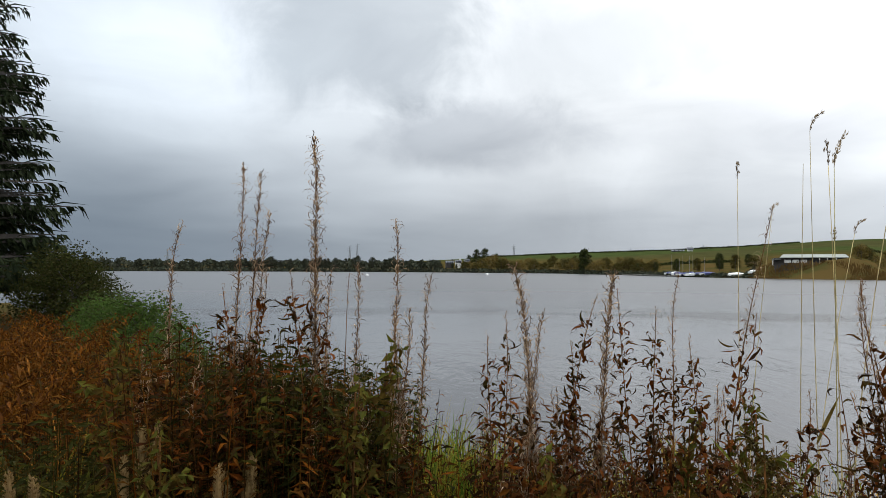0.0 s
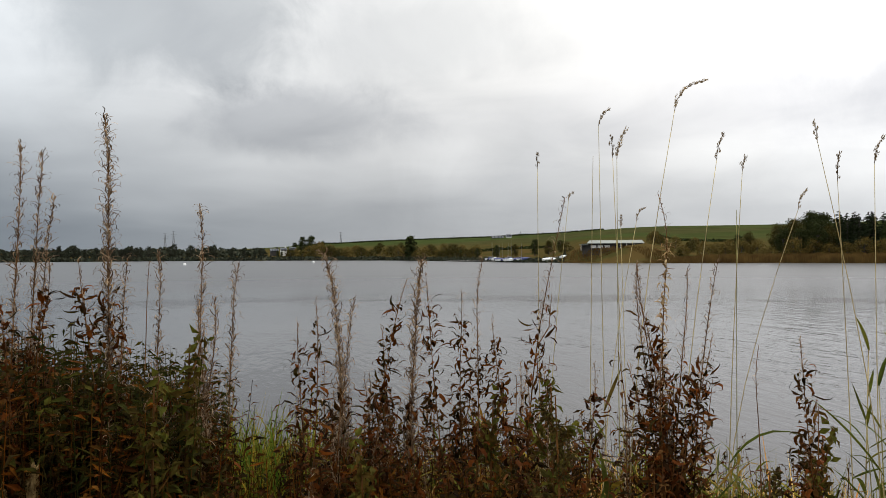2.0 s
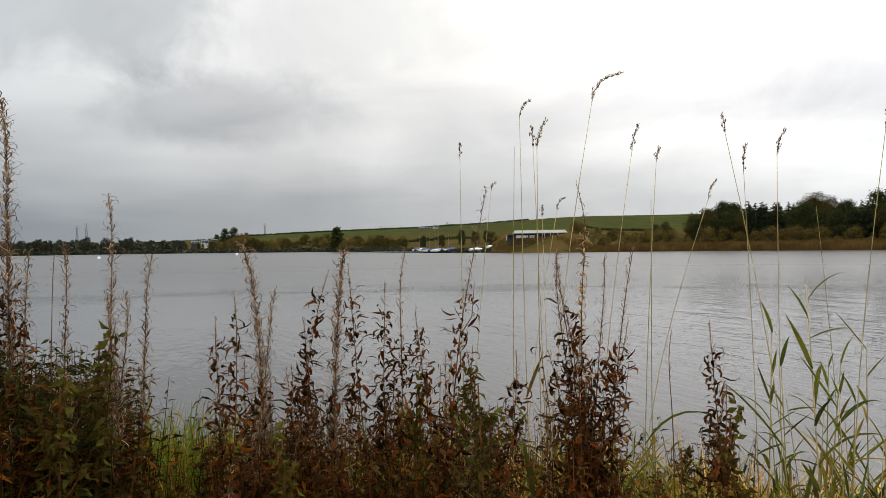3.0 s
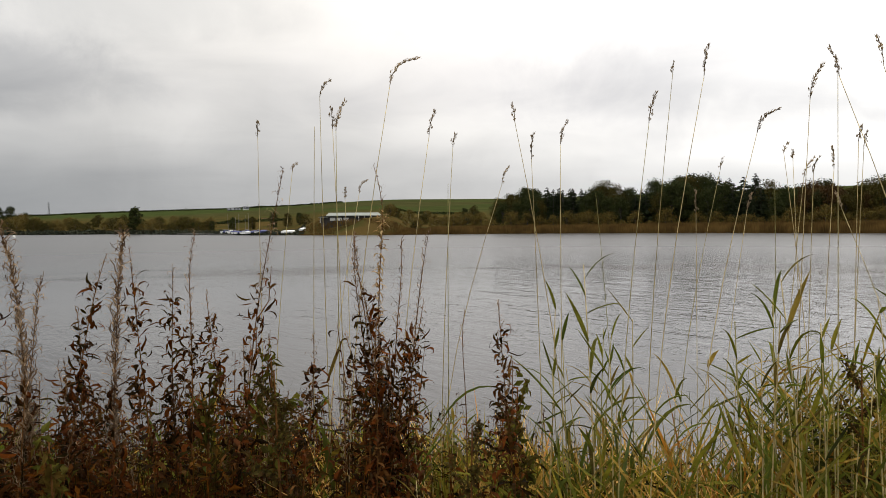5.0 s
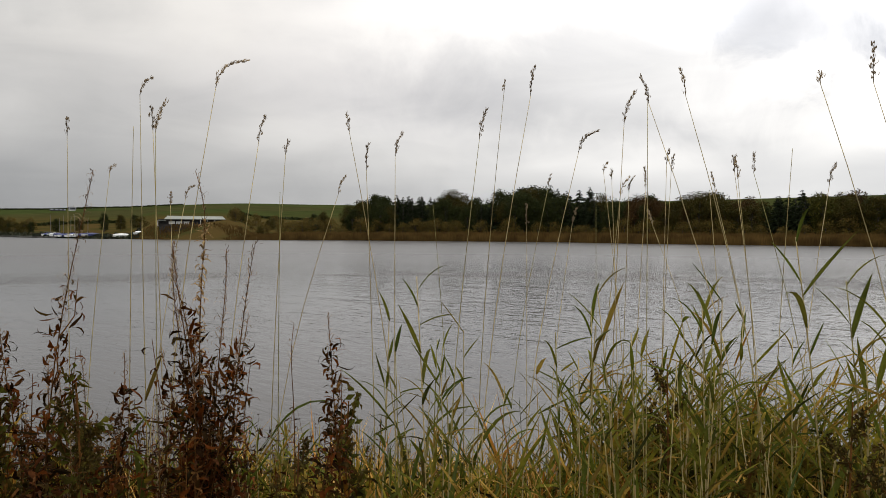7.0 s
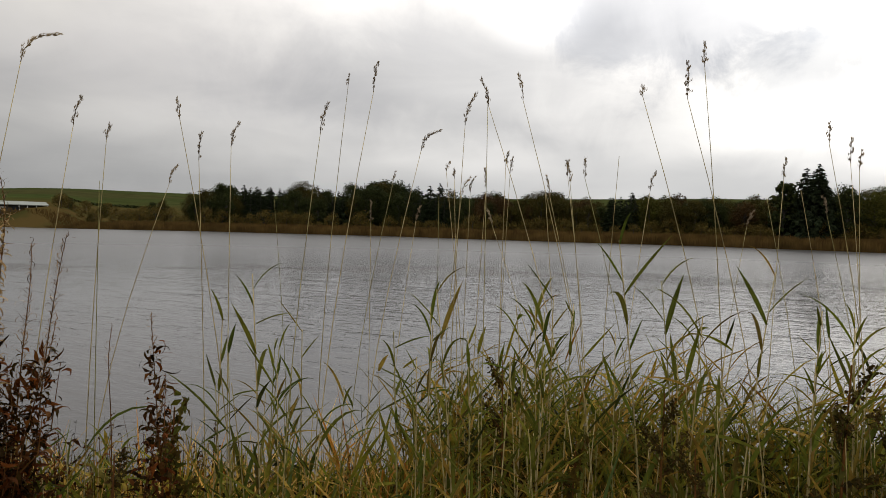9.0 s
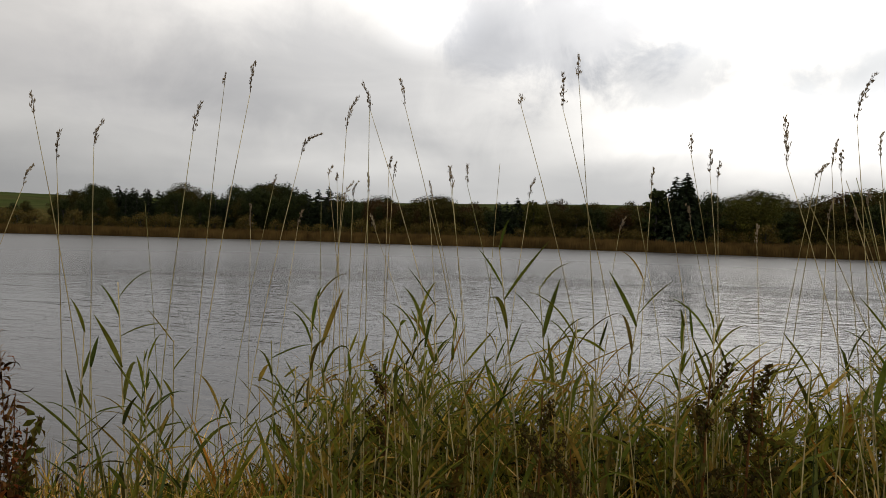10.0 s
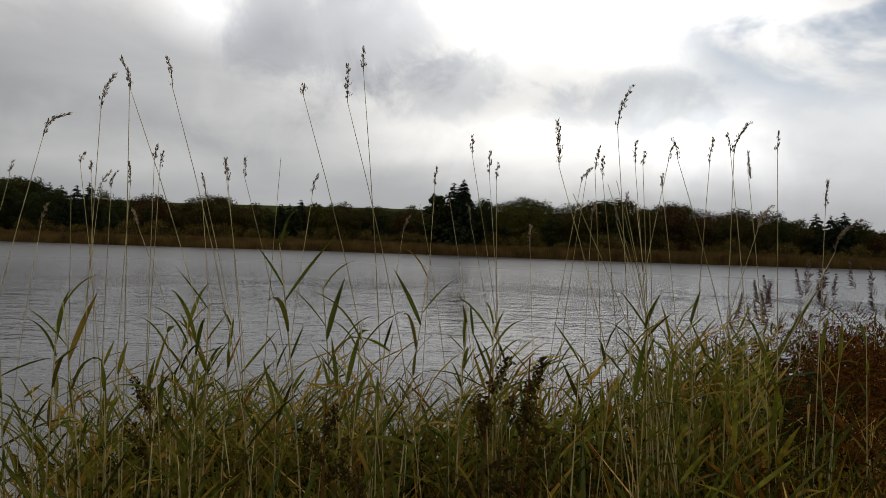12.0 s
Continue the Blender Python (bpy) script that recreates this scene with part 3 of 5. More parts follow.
# ---- clubhouse, boats, cottages, pylons ----
PALE_WALL = material("white_render", ((0.64, 0.63, 0.60), (0.52, 0.51, 0.48)), scale=0.8, rough=0.8)
DARK_WALL = material("dark_timber", ((0.045, 0.038, 0.033), (0.025, 0.022, 0.02)), scale=1.0, rough=0.85)
GREEN_ROOF = material("grey_green_sheet_roof", ((0.20, 0.21, 0.18), (0.14, 0.15, 0.13)), scale=0.5, rough=0.6)
SLATE = material("slate", ((0.085, 0.09, 0.10), (0.05, 0.052, 0.058)), scale=0.7, rough=0.6)
GLASS = material("dark_window_glass", ((0.03, 0.035, 0.04), (0.02, 0.022, 0.025)), scale=1, rough=0.1, bump=0.0)
BLUE_COVER = material("blue_boat_cover", ((0.04, 0.05, 0.17), (0.02, 0.027, 0.08)), scale=2, rough=0.7)
WHITE_HULL = material("white_hull", ((0.75, 0.75, 0.72), (0.62, 0.62, 0.6)), scale=2, rough=0.35, bump=0.05)
ALLOY = material("alloy_mast", ((0.20, 0.18, 0.16), (0.13, 0.12, 0.11)), scale=4, rough=0.5, metal=0.2, bump=0.05)
STEEL = material("grey_lattice_steel", ((0.20, 0.21, 0.22), (0.14, 0.145, 0.15)), scale=1, rough=0.6)
STONE = material("shore_stone", ((0.20, 0.19, 0.17), (0.11, 0.105, 0.095)), scale=1.2, rough=0.9)


def box_mesh(name, lo, hi, mat, bevel=0.02):
    bm = bmesh.new()
    bmesh.ops.create_cube(bm, size=1)
    for v in bm.verts:
        v.co = Vector(((lo[i] + hi[i]) / 2 + v.co[i] * (hi[i] - lo[i]) for i in range(3)))
    if bevel:
        bmesh.ops.bevel(bm, geom=bm.edges[:], offset=bevel, segments=1, affect="EDGES")
    me = bpy.data.meshes.new(name)
    bm.to_mesh(me)
    bm.free()
    me.materials.append(mat)
    return me


def gable(name, w, d, h, over, mat, thick=0.12):
    """A pitched roof slab pair along x, eaves at z = 0."""
    s = Soup()
    W_, D_ = w / 2 + over, d / 2 + over
    k = 0
    for sy in (-1, 1):
        k = len(s.v)
        s.v += [(-W_, sy * D_, -0.1), (W_, sy * D_, -0.1), (W_, 0, h), (-W_, 0, h), (-W_, sy * D_, -0.1 + thick), (W_, sy * D_, -0.1 + thick), (W_, 0, h + thick), (-W_, 0, h + thick)]
        s.f += [tuple(k + i for i in q) for q in ((0, 1, 2, 3), (7, 6, 5, 4), (0, 4, 5, 1), (1, 5, 6, 2), (3, 7, 4, 0))]
    return s.mesh(name, mat)


def clubhouse():
    r = 188
    x, y = polar(27.6, r)
    g = ground(x, y)
    root = tagged(new("clubhouse"), "long low sailing clubhouse with white panels and a grey-green roof", "building")
    root.matrix_basis = Matrix.Translation((x, y, 2.3 + r * math.tan(radians(0.26)))) @ Matrix.Rotation(radians(-27.4 + 4), 4, "Z") @ Matrix.Diagonal((1.07, 1, 1, 1))
    part("plinth", box_mesh("plinth", (-6.9, -1.95, -2.6), (7.1, 3.35, 0.02), DARK_WALL), root, "dark plinth")
    part("wall", box_mesh("wall", (-7.0, -2.0, 0.0), (7.2, 3.4, 1.75), DARK_WALL), root, "dark timber wall")
    s = Soup()
    s.v = [(-5.9, -2.7, 1.7), (7.5, -2.7, 1.7), (7.5, 3.7, 2.55), (-5.0, 3.7, 2.55), (-5.9, -2.7, 1.84), (7.5, -2.7, 1.84), (7.5, 3.7, 2.69), (-5.0, 3.7, 2.69)]
    s.f = [(3, 2, 1, 0), (4, 5, 6, 7), (0, 1, 5, 4), (1, 2, 6, 5), (2, 3, 7, 6), (3, 0, 4, 7)]
    part("roof", s.mesh("roof", GREEN_ROOF), root)
    part("porch_roof", box_mesh("porch_roof", (-7.6, -2.9, 1.35), (-5.6, 1.0, 1.5), GREEN_ROOF), root)
    for i, px in enumerate((-4.3, -2.7, -1.1)):
        pn = part("wall_panel", box_mesh("wall_panel", (px - 0.65, -2.06, 0.55), (px + 0.65, -1.98, 1.3), PALE_WALL), root, "white panel")
    for px, w in ((1.3, 0.55), (5.9, 0.6)):
        part("window", box_mesh("window", (px - w, -2.05, 0.65), (px + w, -1.98, 1.35), GLASS), root, "dark window")
    for px, w in ((2.7, 0.75), (4.4, 0.6)):
        part("wall_panel", box_mesh("wall_panel", (px - w, -2.06, 0.25), (px + w, -1.98, 0.75), PALE_WALL), root, "white panel")
    for px in (-7.3, 1.9, 3.4, 5.1, 7.2):
        part("veranda_post", box_mesh("veranda_post", (px - 0.06, -2.62, 0), (px + 0.06, -2.5, 1.7 if px > -6 else 1.36), PALE_WALL, 0), root)


clubhouse()


def dinghy(name, label, x, y, z, turn, length, cover, mast):
    root = tagged(new(name), label, "boat", "boats drawn up on the shore")
    root.matrix_basis = Matrix.Translation((x, y, z)) @ Matrix.Rotation(turn, 4, "Z")
    s = Soup()
    sect = []
    for u in (0, 0.15, 0.4, 0.7, 0.9, 1.0):
        w = length * 0.19 * (math.sin(math.pi * (0.32 + 0.68 * u)) ** 0.7 if u < 1 else 0.02)
        xx = length * (u - 0.5)
        k = len(s.v)
        s.v += [(xx, -w, 0.55), (xx, -w * 0.8, 0.2), (xx, 0, 0.02 + 0.3 * u ** 4), (xx, w * 0.8, 0.2), (xx, w, 0.55)]
        sect.append(k)
    for a, b in zip(sect, sect[1:]):
        for j in range(4):
            s.f.append((a + j, b + j, b + j + 1, a + j + 1))
    s.f.append((0, 1, 2, 3, 4))
    part("hull", s.mesh("hull", WHITE_HULL), root, "white hull")
    c = Soup()
    prev = None
    for u in (0, 0.2, 0.5, 0.8, 1.0):
        w = length * 0.2 * (math.sin(math.pi * (0.32 + 0.68 * u)) ** 0.7 if u < 1 else 0.02)
        xx = length * (u - 0.5)
        k = len(c.v)
        c.v += [(xx, -w * 1.02, 0.10), (xx, -w * 1.03, 0.58), (xx, 0, 0.62 + 0.3 * math.sin(math.pi * u)), (xx, w * 1.03, 0.58), (xx, w * 1.02, 0.10)]
        if prev is not None:
            for j in range(4):
                c.f.append((prev + j, k + j, k + j + 1, prev + j + 1))
        prev = k
    part("cover", c.mesh("cover", cover), root)
    if mast:
        m = Soup()
        lean = rnd(-0.5, 0.5)
        m.tube([(length * 0.1, 0, 0.3), (length * 0.1 + lean * 0.5, lean * 0.5, mast * 0.55), (length * 0.1 + lean, lean, mast)], [0.06, 0.05, 0.03], 5)
        m.tube([(length * 0.1, 0, 1.0), (-length * 0.4, 0, 1.1)], [0.05, 0.04], 4)
        part("mast", m.mesh("mast", ALLOY), root, "slim alloy mast")


R.seed(8)
for i, a in enumerate((17.8, 18.1, 18.4, 18.65, 18.9, 19.15, 19.4, 19.65, 19.9, 20.2, 20.5, 20.8)):
    r = far_shore(a) + 2.5 + rnd(0, 3)
    x, y = polar(a, r)
    blue = i % 6 != 2
    dinghy("sailing_dinghy", "small sailing dinghy under a blue cover" if blue else "small white sailing dinghy under a pale cover", x, y, max(0.05, ground(x, y)), rnd(0.2, 1.2), rnd(3.6, 4.6), BLUE_COVER if blue else WHITE_HULL, rnd(4.6, 5.8) if i in (1, 3, 4, 6, 7, 10) else 0)
x, y = polar(22.8, far_shore(22.8) + 4)
dinghy("launch", "white motor launch drawn up on the grass", x, y, ground(x, y), radians(-23), 4.2, WHITE_HULL, 0)
x, y = polar(23.9, far_shore(23.9) + 4)
dinghy("rowing_boat", "small pale rowing boat on the grass", x, y, ground(x, y), radians(20), 2.4, WHITE_HULL, 0)

# a low stony spit by the boats
spit = Soup()
R.seed(9)
for i in range(1500):
    a = rnd(14.5, 18.5)
    r = far_shore(a) - 1 + rnd(-2.5, 1.5)
    x, y = polar(a, r)
    p = Vector((x, y, rnd(-0.05, 0.18)))
    s = rnd(0.15, 0.5)
    spit.leaf(p - Vector((s, 0, 0)), p + Vector((s, rnd(-0.3, 0.3), 0)), s * 1.4, (0, 0, 1), sag=0.1)
stuff("stony_spit", spit, STONE, "low dark stony spit beside the boats", "stones")


def cottage(az, el, w, d, wall, label, name="cottage", chimneys=1, r=None, h=2.6, pitch=1.7):
    r = r or far_shore(az) + 55
    x, y = polar(az, r)
    z = 2.3 + r * math.tan(radians(el))
    root = tagged(new(name), label, "house")
    root.matrix_basis = Matrix.Translation((x, y, z)) @ Matrix.Rotation(radians(-az + 8), 4, "Z")
    part("wall", box_mesh("wall", (-w / 2, -d / 2, -4), (w / 2, d / 2, h), wall), root)
    for sx in (-1, 1):
        s = Soup()
        s.v = [(sx * w / 2, -d / 2, h), (sx * w / 2, d / 2, h), (sx * w / 2, 0, h + pitch - 0.1)]
        s.v += [(vx - sx * 0.2, vy, vz) for vx, vy, vz in s.v]
        s.f = [(0, 1, 2), (5, 4, 3), (0, 3, 4, 1), (1, 4, 5, 2), (2, 5, 3, 0)]
        part("gable_end", s.mesh("gable_end", wall), root)
    roof = part("roof", gable("roof", w, d, pitch, 0.3, SLATE), root, "dark slate roof", at=Matrix.Translation((0, 0, h)))
    for i in range(chimneys):
        cx = (w / 2 - 0.6) * (1 if i == 0 else -1)
        part("chimney", box_mesh("chimney", (cx - 0.35, -0.35, pitch - 0.2), (cx + 0.35, 0.35, pitch + 1.0), wall), roof)
    for wx in (-w * 0.28, w * 0.05, w * 0.32):
        part("window", box_mesh("window", (wx - 0.45, -d / 2 - 0.04, 0.9), (wx + 0.45, -d / 2 + 0.02, 2.0), GLASS), root)


cottage(1.45, 0.30, 3.4, 3.0, PALE_WALL, "white cottage with a dark roof among trees", h=1.3, pitch=1.3)
cottage(0.75, 0.24, 4.4, 3.4, DARK_WALL, "dark timber cottage beside the white one", h=1.2, pitch=1.3)
cottage(2.15, 0.36, 3.0, 2.6, DARK_WALL, "small dark outbuilding among the trees", "outbuilding", 0, h=1.2, pitch=1.2)
cottage(19.5, 1.33, 3.6, 5.0, PALE_WALL, "pale farmhouse with a dark slate roof on the skyline", "farmhouse", 1, 560, 0.9, 1.9)
cottage(18.6, 1.27, 9.0, 5.0, DARK_WALL, "low dark farm shed on the skyline", "farm_shed", 0, 565, 0.8, 1.0)


def pylon(az, el, r, slim=1.0):
    x, y = polar(az, r)
    g = ground(x, y)
    h = 2.3 + r * math.tan(radians(el)) - g
    root = tagged(new("pylon"), "grey lattice electricity pylon beyond the trees", "pylon", "pylons")
    root.matrix_basis = Matrix.Translation((x, y, g))
    s = Soup()
    w = 0.09 * h * slim
    for sx in (-1, 1):
        for sy in (-1, 1):
            s.tube([(sx * w, sy * w, 0), (sx * w * 0.35, sy * w * 0.35, h * 0.7), (0, 0, h)], [0.22, 0.16, 0.1], 4)
    for i in range(9):
        z0, z1 = h * i / 10, h * (i + 1) / 10
        k0, k1 = w * (1 - 0.65 * min(1, z0 / (0.7 * h))), w * (1 - 0.65 * min(1, z1 / (0.7 * h)))
        for sy in (-1, 1):
            s.tube([(-k0, sy * k0, z0), (k1, sy * k1, z1)], [0.09, 0.09], 3)
            s.tube([(k0, sy * k0, z0), (-k1, sy * k1, z1)], [0.09, 0.09], 3)
    part("tower", s.mesh("tower", STEEL), root)
    for z_, l in ((0.95, 0.10), (0.84, 0.14), (0.73, 0.12)):
        a = Soup()
        a.tube([(-h * l, 0, h * z_), (0, 0, h * (z_ + 0.02)), (h * l, 0, h * z_)], [0.08, 0.16, 0.08], 4)
        part("cross_arm", a.mesh("cross_arm", STEEL), root)


for a, e in ((5.95, 1.92), (-7.3, 1.82), (-6.7, 1.97), (-21.1, 1.42), (20.45, 1.83), (15.1, 1.55)):
    pylon(a, e, 760, 0.8)

# white mooring buoys
for a, r in ((-5.9, 205), (3.8, 235)):
    x, y = polar(a, r)
    bm = bmesh.new()
    bmesh.ops.create_uvsphere(bm, u_segments=12, v_segments=8, radius=0.45)
    for v in bm.verts:
        v.co.z = v.co.z * 0.8 + (0.15 if v.co.z > 0.3 else 0)
    me = bpy.data.meshes.new("mooring_buoy")
    bm.to_mesh(me)
    bm.free()
    me.materials.append(WHITE_HULL)
    b = tagged(new("mooring_buoy", me), "white mooring buoy floating on the lake", "buoy", "buoys")
    b.location = (x, y, 0.12)

# ---- the near bank: spruce and bushes on the west side ----
big_spruce = conifer(17, 3.9, 41, 68, 25, 26, droop=0.02, ragged=0.5, taper=0.75, fluff=0.30, thin=0.27, hang=0.4)
x, y = polar(-38.4, 24)
plant_tree("spruce_tree", big_spruce, "tall dark spruce with feathery boughs on the bank", "tree", "", x, y, 1.0, 0.4)
willow = broadleaf(3.4, 2.6, foliage("willow_foliage", [(0.021, 0.028, 0.008), (0.029, 0.035, 0.010), (0.038, 0.035, 0.013)], through=0.3, scale=3), 42, 34, 300, 0.034, base=0.0)
for a, r, s in ((-27.3, 19, 0.56), (-28.6, 20, 0.58), (-25.9, 21, 0.45)):
    x, y = polar(a, r)
    plant_tree("willow_bush", willow, "dull green willow bush at the water's edge", "bush", "willow bushes", x, y, s, a)
BRAMBLE = foliage("bramble_foliage", [(0.034, 0.066, 0.016), (0.050, 0.090, 0.020), (0.040, 0.050, 0.018)], through=0.4, scale=6)
bramble = broadleaf(1.1, 1.25, BRAMBLE, 43, 24, 230, 0.05, base=0.02)
for a, r, s in ((-22.6, 13, 0.95), (-20.8, 11.0, 0.75), (-18.6, 9.0, 0.6), (-24.2, 13, 0.95), (-17.0, 7.6, 0.45), (-25.5, 15, 0.9)):
    x, y = polar(a, r)
    plant_tree("bramble_bush", bramble, "low bright green bramble bush on the bank", "bush", "bramble bushes", x, y, s, a)

# ---- tall stems in front of the lake ----
STRAW = foliage("straw_stem", [(0.42, 0.35, 0.20), (0.30, 0.26, 0.13), (0.50, 0.43, 0.26), (0.20, 0.20, 0.08)], "object", 0.1, scale=20)
REED_LEAF = foliage("reed_leaf", [(0.105, 0.130, 0.020), (0.050, 0.072, 0.016), (0.17, 0.165, 0.030), (0.066, 0.090, 0.018), (0.27, 0.18, 0.045), (0.026, 0.032, 0.012), (0.13, 0.140, 0.022), (0.080, 0.105, 0.022)], "object", 0.4, scale=12)
HEAD = foliage("seed_head", [(0.27, 0.22, 0.17), (0.20, 0.165, 0.13), (0.37, 0.31, 0.24)], "object", 0.4, scale=40)
HERB_STEM = foliage("willowherb_stem", [(0.10, 0.045, 0.018), (0.13, 0.062, 0.022), (0.06, 0.032, 0.015)], "object", 0.0, scale=25)
HERB_LEAF = foliage("withered_leaf", [(0.090, 0.032, 0.014), (0.15, 0.050, 0.018), (0.036, 0.020, 0.010), (0.055, 0.040, 0.013), (0.16, 0.075, 0.028), (0.060, 0.026, 0.013)], "object", 0.3, scale=30)
POD = foliage("split_seed_pod", [(0.15, 0.10, 0.070), (0.45, 0.35, 0.26), (0.075, 0.048, 0.036), (0.24, 0.17, 0.12), (0.055, 0.036, 0.028)], "island", 0.3, scale=30)
# stems on the bank: place, lean, height, sideways bow; then the head's nod and length, or the kind
REEDS_A = (
    (1.09, 2.58, -0.00, 0.00, 2.69, 0.001, 0, .06),
    (1.30, 2.37, -0.01, 0.00, 2.83, -0.013, .9, .075),
    (1.22, 2.41, 0.02, -0.01, 2.66, -0.006, 0, 0),
    (1.24, 2.18, -0.03, 0.02, 2.70, 0.010, -.1, .075),
    (1.19, 2.09, 0.01, -0.01, 2.70, -0.009, .5, .10),
    (1.18, 1.97, 0.17, -0.10, 2.82, -0.075, 1.3, .135),
    (1.32, 2.00, 0.13, -0.08, 2.67, -0.041, .4, .085),
    (1.57, 2.07, 0.05, -0.03, 2.62, -0.022, .3, .05),
    (1.59, 2.06, 0.01, -0.00, 2.44, -0.003, 0, 0),
    (1.86, 1.69, -0.15, 0.14, 2.70, 0.045, -.2, .06),
    (1.85, 1.83, -0.03, 0.02, 2.61, 0.008, .1, .09),
)
REEDS_B = (
    (1.91, 1.77, -0.00, 0.00, 2.65, -0.012, .5, .085),
    (1.25, 2.84, 0.09, -0.04, 2.56, -0.042, .8, .04),
    (1.41, 2.65, 0.14, -0.07, 2.48, -0.059, .8, .06),
    (1.58, 2.79, -0.01, 0.01, 2.46, 0.006, .1, .05),
    (1.83, 2.38, 0.20, -0.15, 2.53, -0.113, .6, .08),
    (1.88, 1.50, 0.07, -0.08, 2.70, -0.041, .4, .10),
    (2.24, 1.68, 0.05, -0.07, 2.87, -0.037, .2, .04),
    (1.94, 1.43, 0.10, -0.13, 2.83, -0.055, .2, .09),
    (2.71, 1.88, 0.09, -0.13, 2.56, -0.073, .3, .05),
    (2.19, 1.40, 0.11, -0.18, 2.65, -0.085, 1.2, .105),
    (2.83, 1.89, -0.00, 0.01, 2.43, 0.002, 0, .10),
)
REEDS_C = (
    (2.81, 1.73, 0.05, -0.08, 2.41, -0.051, .5, .07),
    (2.61, 2.19, -0.05, 0.05, 2.43, 0.032, 0, 0),
    (2.73, 1.47, -0.00, 0.01, 2.45, 0.004, 0, 0),
    (2.70, 1.31, -0.04, 0.08, 2.58, 0.039, .6, .04),
    (2.77, 1.39, -0.02, 0.03, 2.56, 0.014, 0, .04),
    (2.57, 1.34, 0.04, -0.07, 2.51, -0.035, .7, .075),
    (2.69, 1.32, 0.01, -0.02, 2.52, -0.012, .4, .06),
    (2.24, 1.11, 0.03, -0.04, 2.76, -0.021, .5, .11),
    (2.62, 1.25, 0.02, -0.03, 2.55, -0.014, -.1, .08),
    (2.41, 0.72, -0.14, 0.33, 2.80, 0.097, -.5, .09),
    (2.29, 1.02, -0.01, 0.01, 2.73, 0.000, .1, 0),
)
REEDS_D = (
    (2.75, 1.19, 0.01, -0.03, 2.60, -0.016, .3, .06),
    (2.83, 1.03, -0.10, 0.22, 2.39, 0.127, -.5, .06),
    (2.78, 0.83, -0.06, 0.17, 2.52, 0.079, -.3, .075),
    (2.42, 0.67, -0.10, 0.27, 2.82, 0.079, -.3, .085),
    (2.68, 0.81, -0.03, 0.08, 2.57, 0.039, -.2, .08),
    (3.02, 1.06, -0.02, 0.06, 2.47, 0.033, 0, 0),
    (2.49, 0.28, -0.06, 0.29, 2.77, 0.087, -.1, .03),
    (2.49, 0.29, -0.02, 0.11, 2.90, 0.029, -.1, .075),
    (2.50, 0.14, -0.04, 0.30, 2.84, 0.066, 0, .11),
    (2.89, 0.82, 0.01, -0.04, 2.61, -0.020, .1, 0),
    (2.91, 0.74, 0.03, -0.09, 2.55, -0.046, .4, .075),
)
REEDS_E = (
    (2.88, 0.87, -0.04, 0.10, 2.59, 0.047, -.2, .06),
    (2.93, 0.69, -0.07, 0.21, 2.60, 0.087, 0, .075),
    (2.67, 1.15, 0.01, -0.01, 2.61, -0.007, .4, .05),
    (2.80, -0.09, -0.00, 0.16, 2.68, 0.062, 0, .06),
    (2.90, -0.07, -0.00, 0.08, 2.64, 0.032, 0, .075),
    (2.90, -0.05, -0.00, 0.03, 2.60, 0.010, .1, .06),
    (2.99, 0.24, 0.00, -0.03, 2.59, -0.014, .1, .07),
    (3.47, 0.47, 0.01, -0.10, 2.42, -0.054, .6, .07),
    (3.30, 0.15, -0.01, 0.15, 2.47, 0.073, 0, 0),
    (3.30, 0.04, -0.01, 0.14, 2.50, 0.070, 0, 0),
    (3.30, -0.06, -0.01, 0.16, 2.47, 0.083, -.3, .07),
)
REEDS_F = (
    (3.49, -0.21, 0.00, 0.04, 2.40, 0.020, 0, .08),
    (2.36, -0.45, 0.04, 0.26, 2.67, 0.083, -.1, .13),
    (2.44, -0.58, 0.05, 0.33, 2.47, 0.137, 0, 0),
    (2.89, -0.25, -0.01, -0.10, 2.59, -0.046, .7, .04),
    (2.86, -0.49, 0.01, 0.10, 2.63, 0.039, 0, .075),
    (2.46, -0.47, 0.01, 0.06, 2.79, 0.018, .5, .13),
    (3.18, -0.39, -0.00, -0.02, 2.49, -0.011, .3, .08),
    (2.87, -0.44, 0.01, 0.06, 2.67, 0.013, .3, .09),
    (2.99, -0.22, -0.01, -0.13, 2.59, -0.057, .8, .05),
    (2.74, -0.57, 0.02, 0.09, 2.67, 0.029, 0, .075),
    (2.84, -0.58, 0.01, 0.05, 2.65, 0.017, .2, .05),
)
REEDS_G = (
    (2.67, -0.86, 0.08, 0.26, 2.68, 0.085, -.4, .07),
    (2.76, -0.46, -0.03, -0.14, 2.66, -0.060, .5, .06),
    (2.91, -0.71, 0.02, 0.10, 2.58, 0.042, 0, .05),
    (2.72, -0.68, -0.01, -0.04, 2.68, -0.016, .2, .085),
    (2.67, -0.86, 0.03, 0.10, 2.69, 0.039, -.3, .06),
    (2.59, -0.77, -0.01, -0.02, 2.71, -0.012, .7, .11),
    (2.65, -0.91, 0.03, 0.09, 2.63, 0.035, -.1, .09),
    (2.64, -0.93, 0.01, 0.03, 2.69, 0.008, 0, .06),
    (2.70, -1.07, -0.00, -0.01, 2.55, -0.004, .1, .09),
    (2.68, -0.84, -0.12, -0.28, 2.42, -0.135, 1.0, .13),
    (2.71, -0.71, -0.06, -0.18, 2.46, -0.089, .8, .09),
)
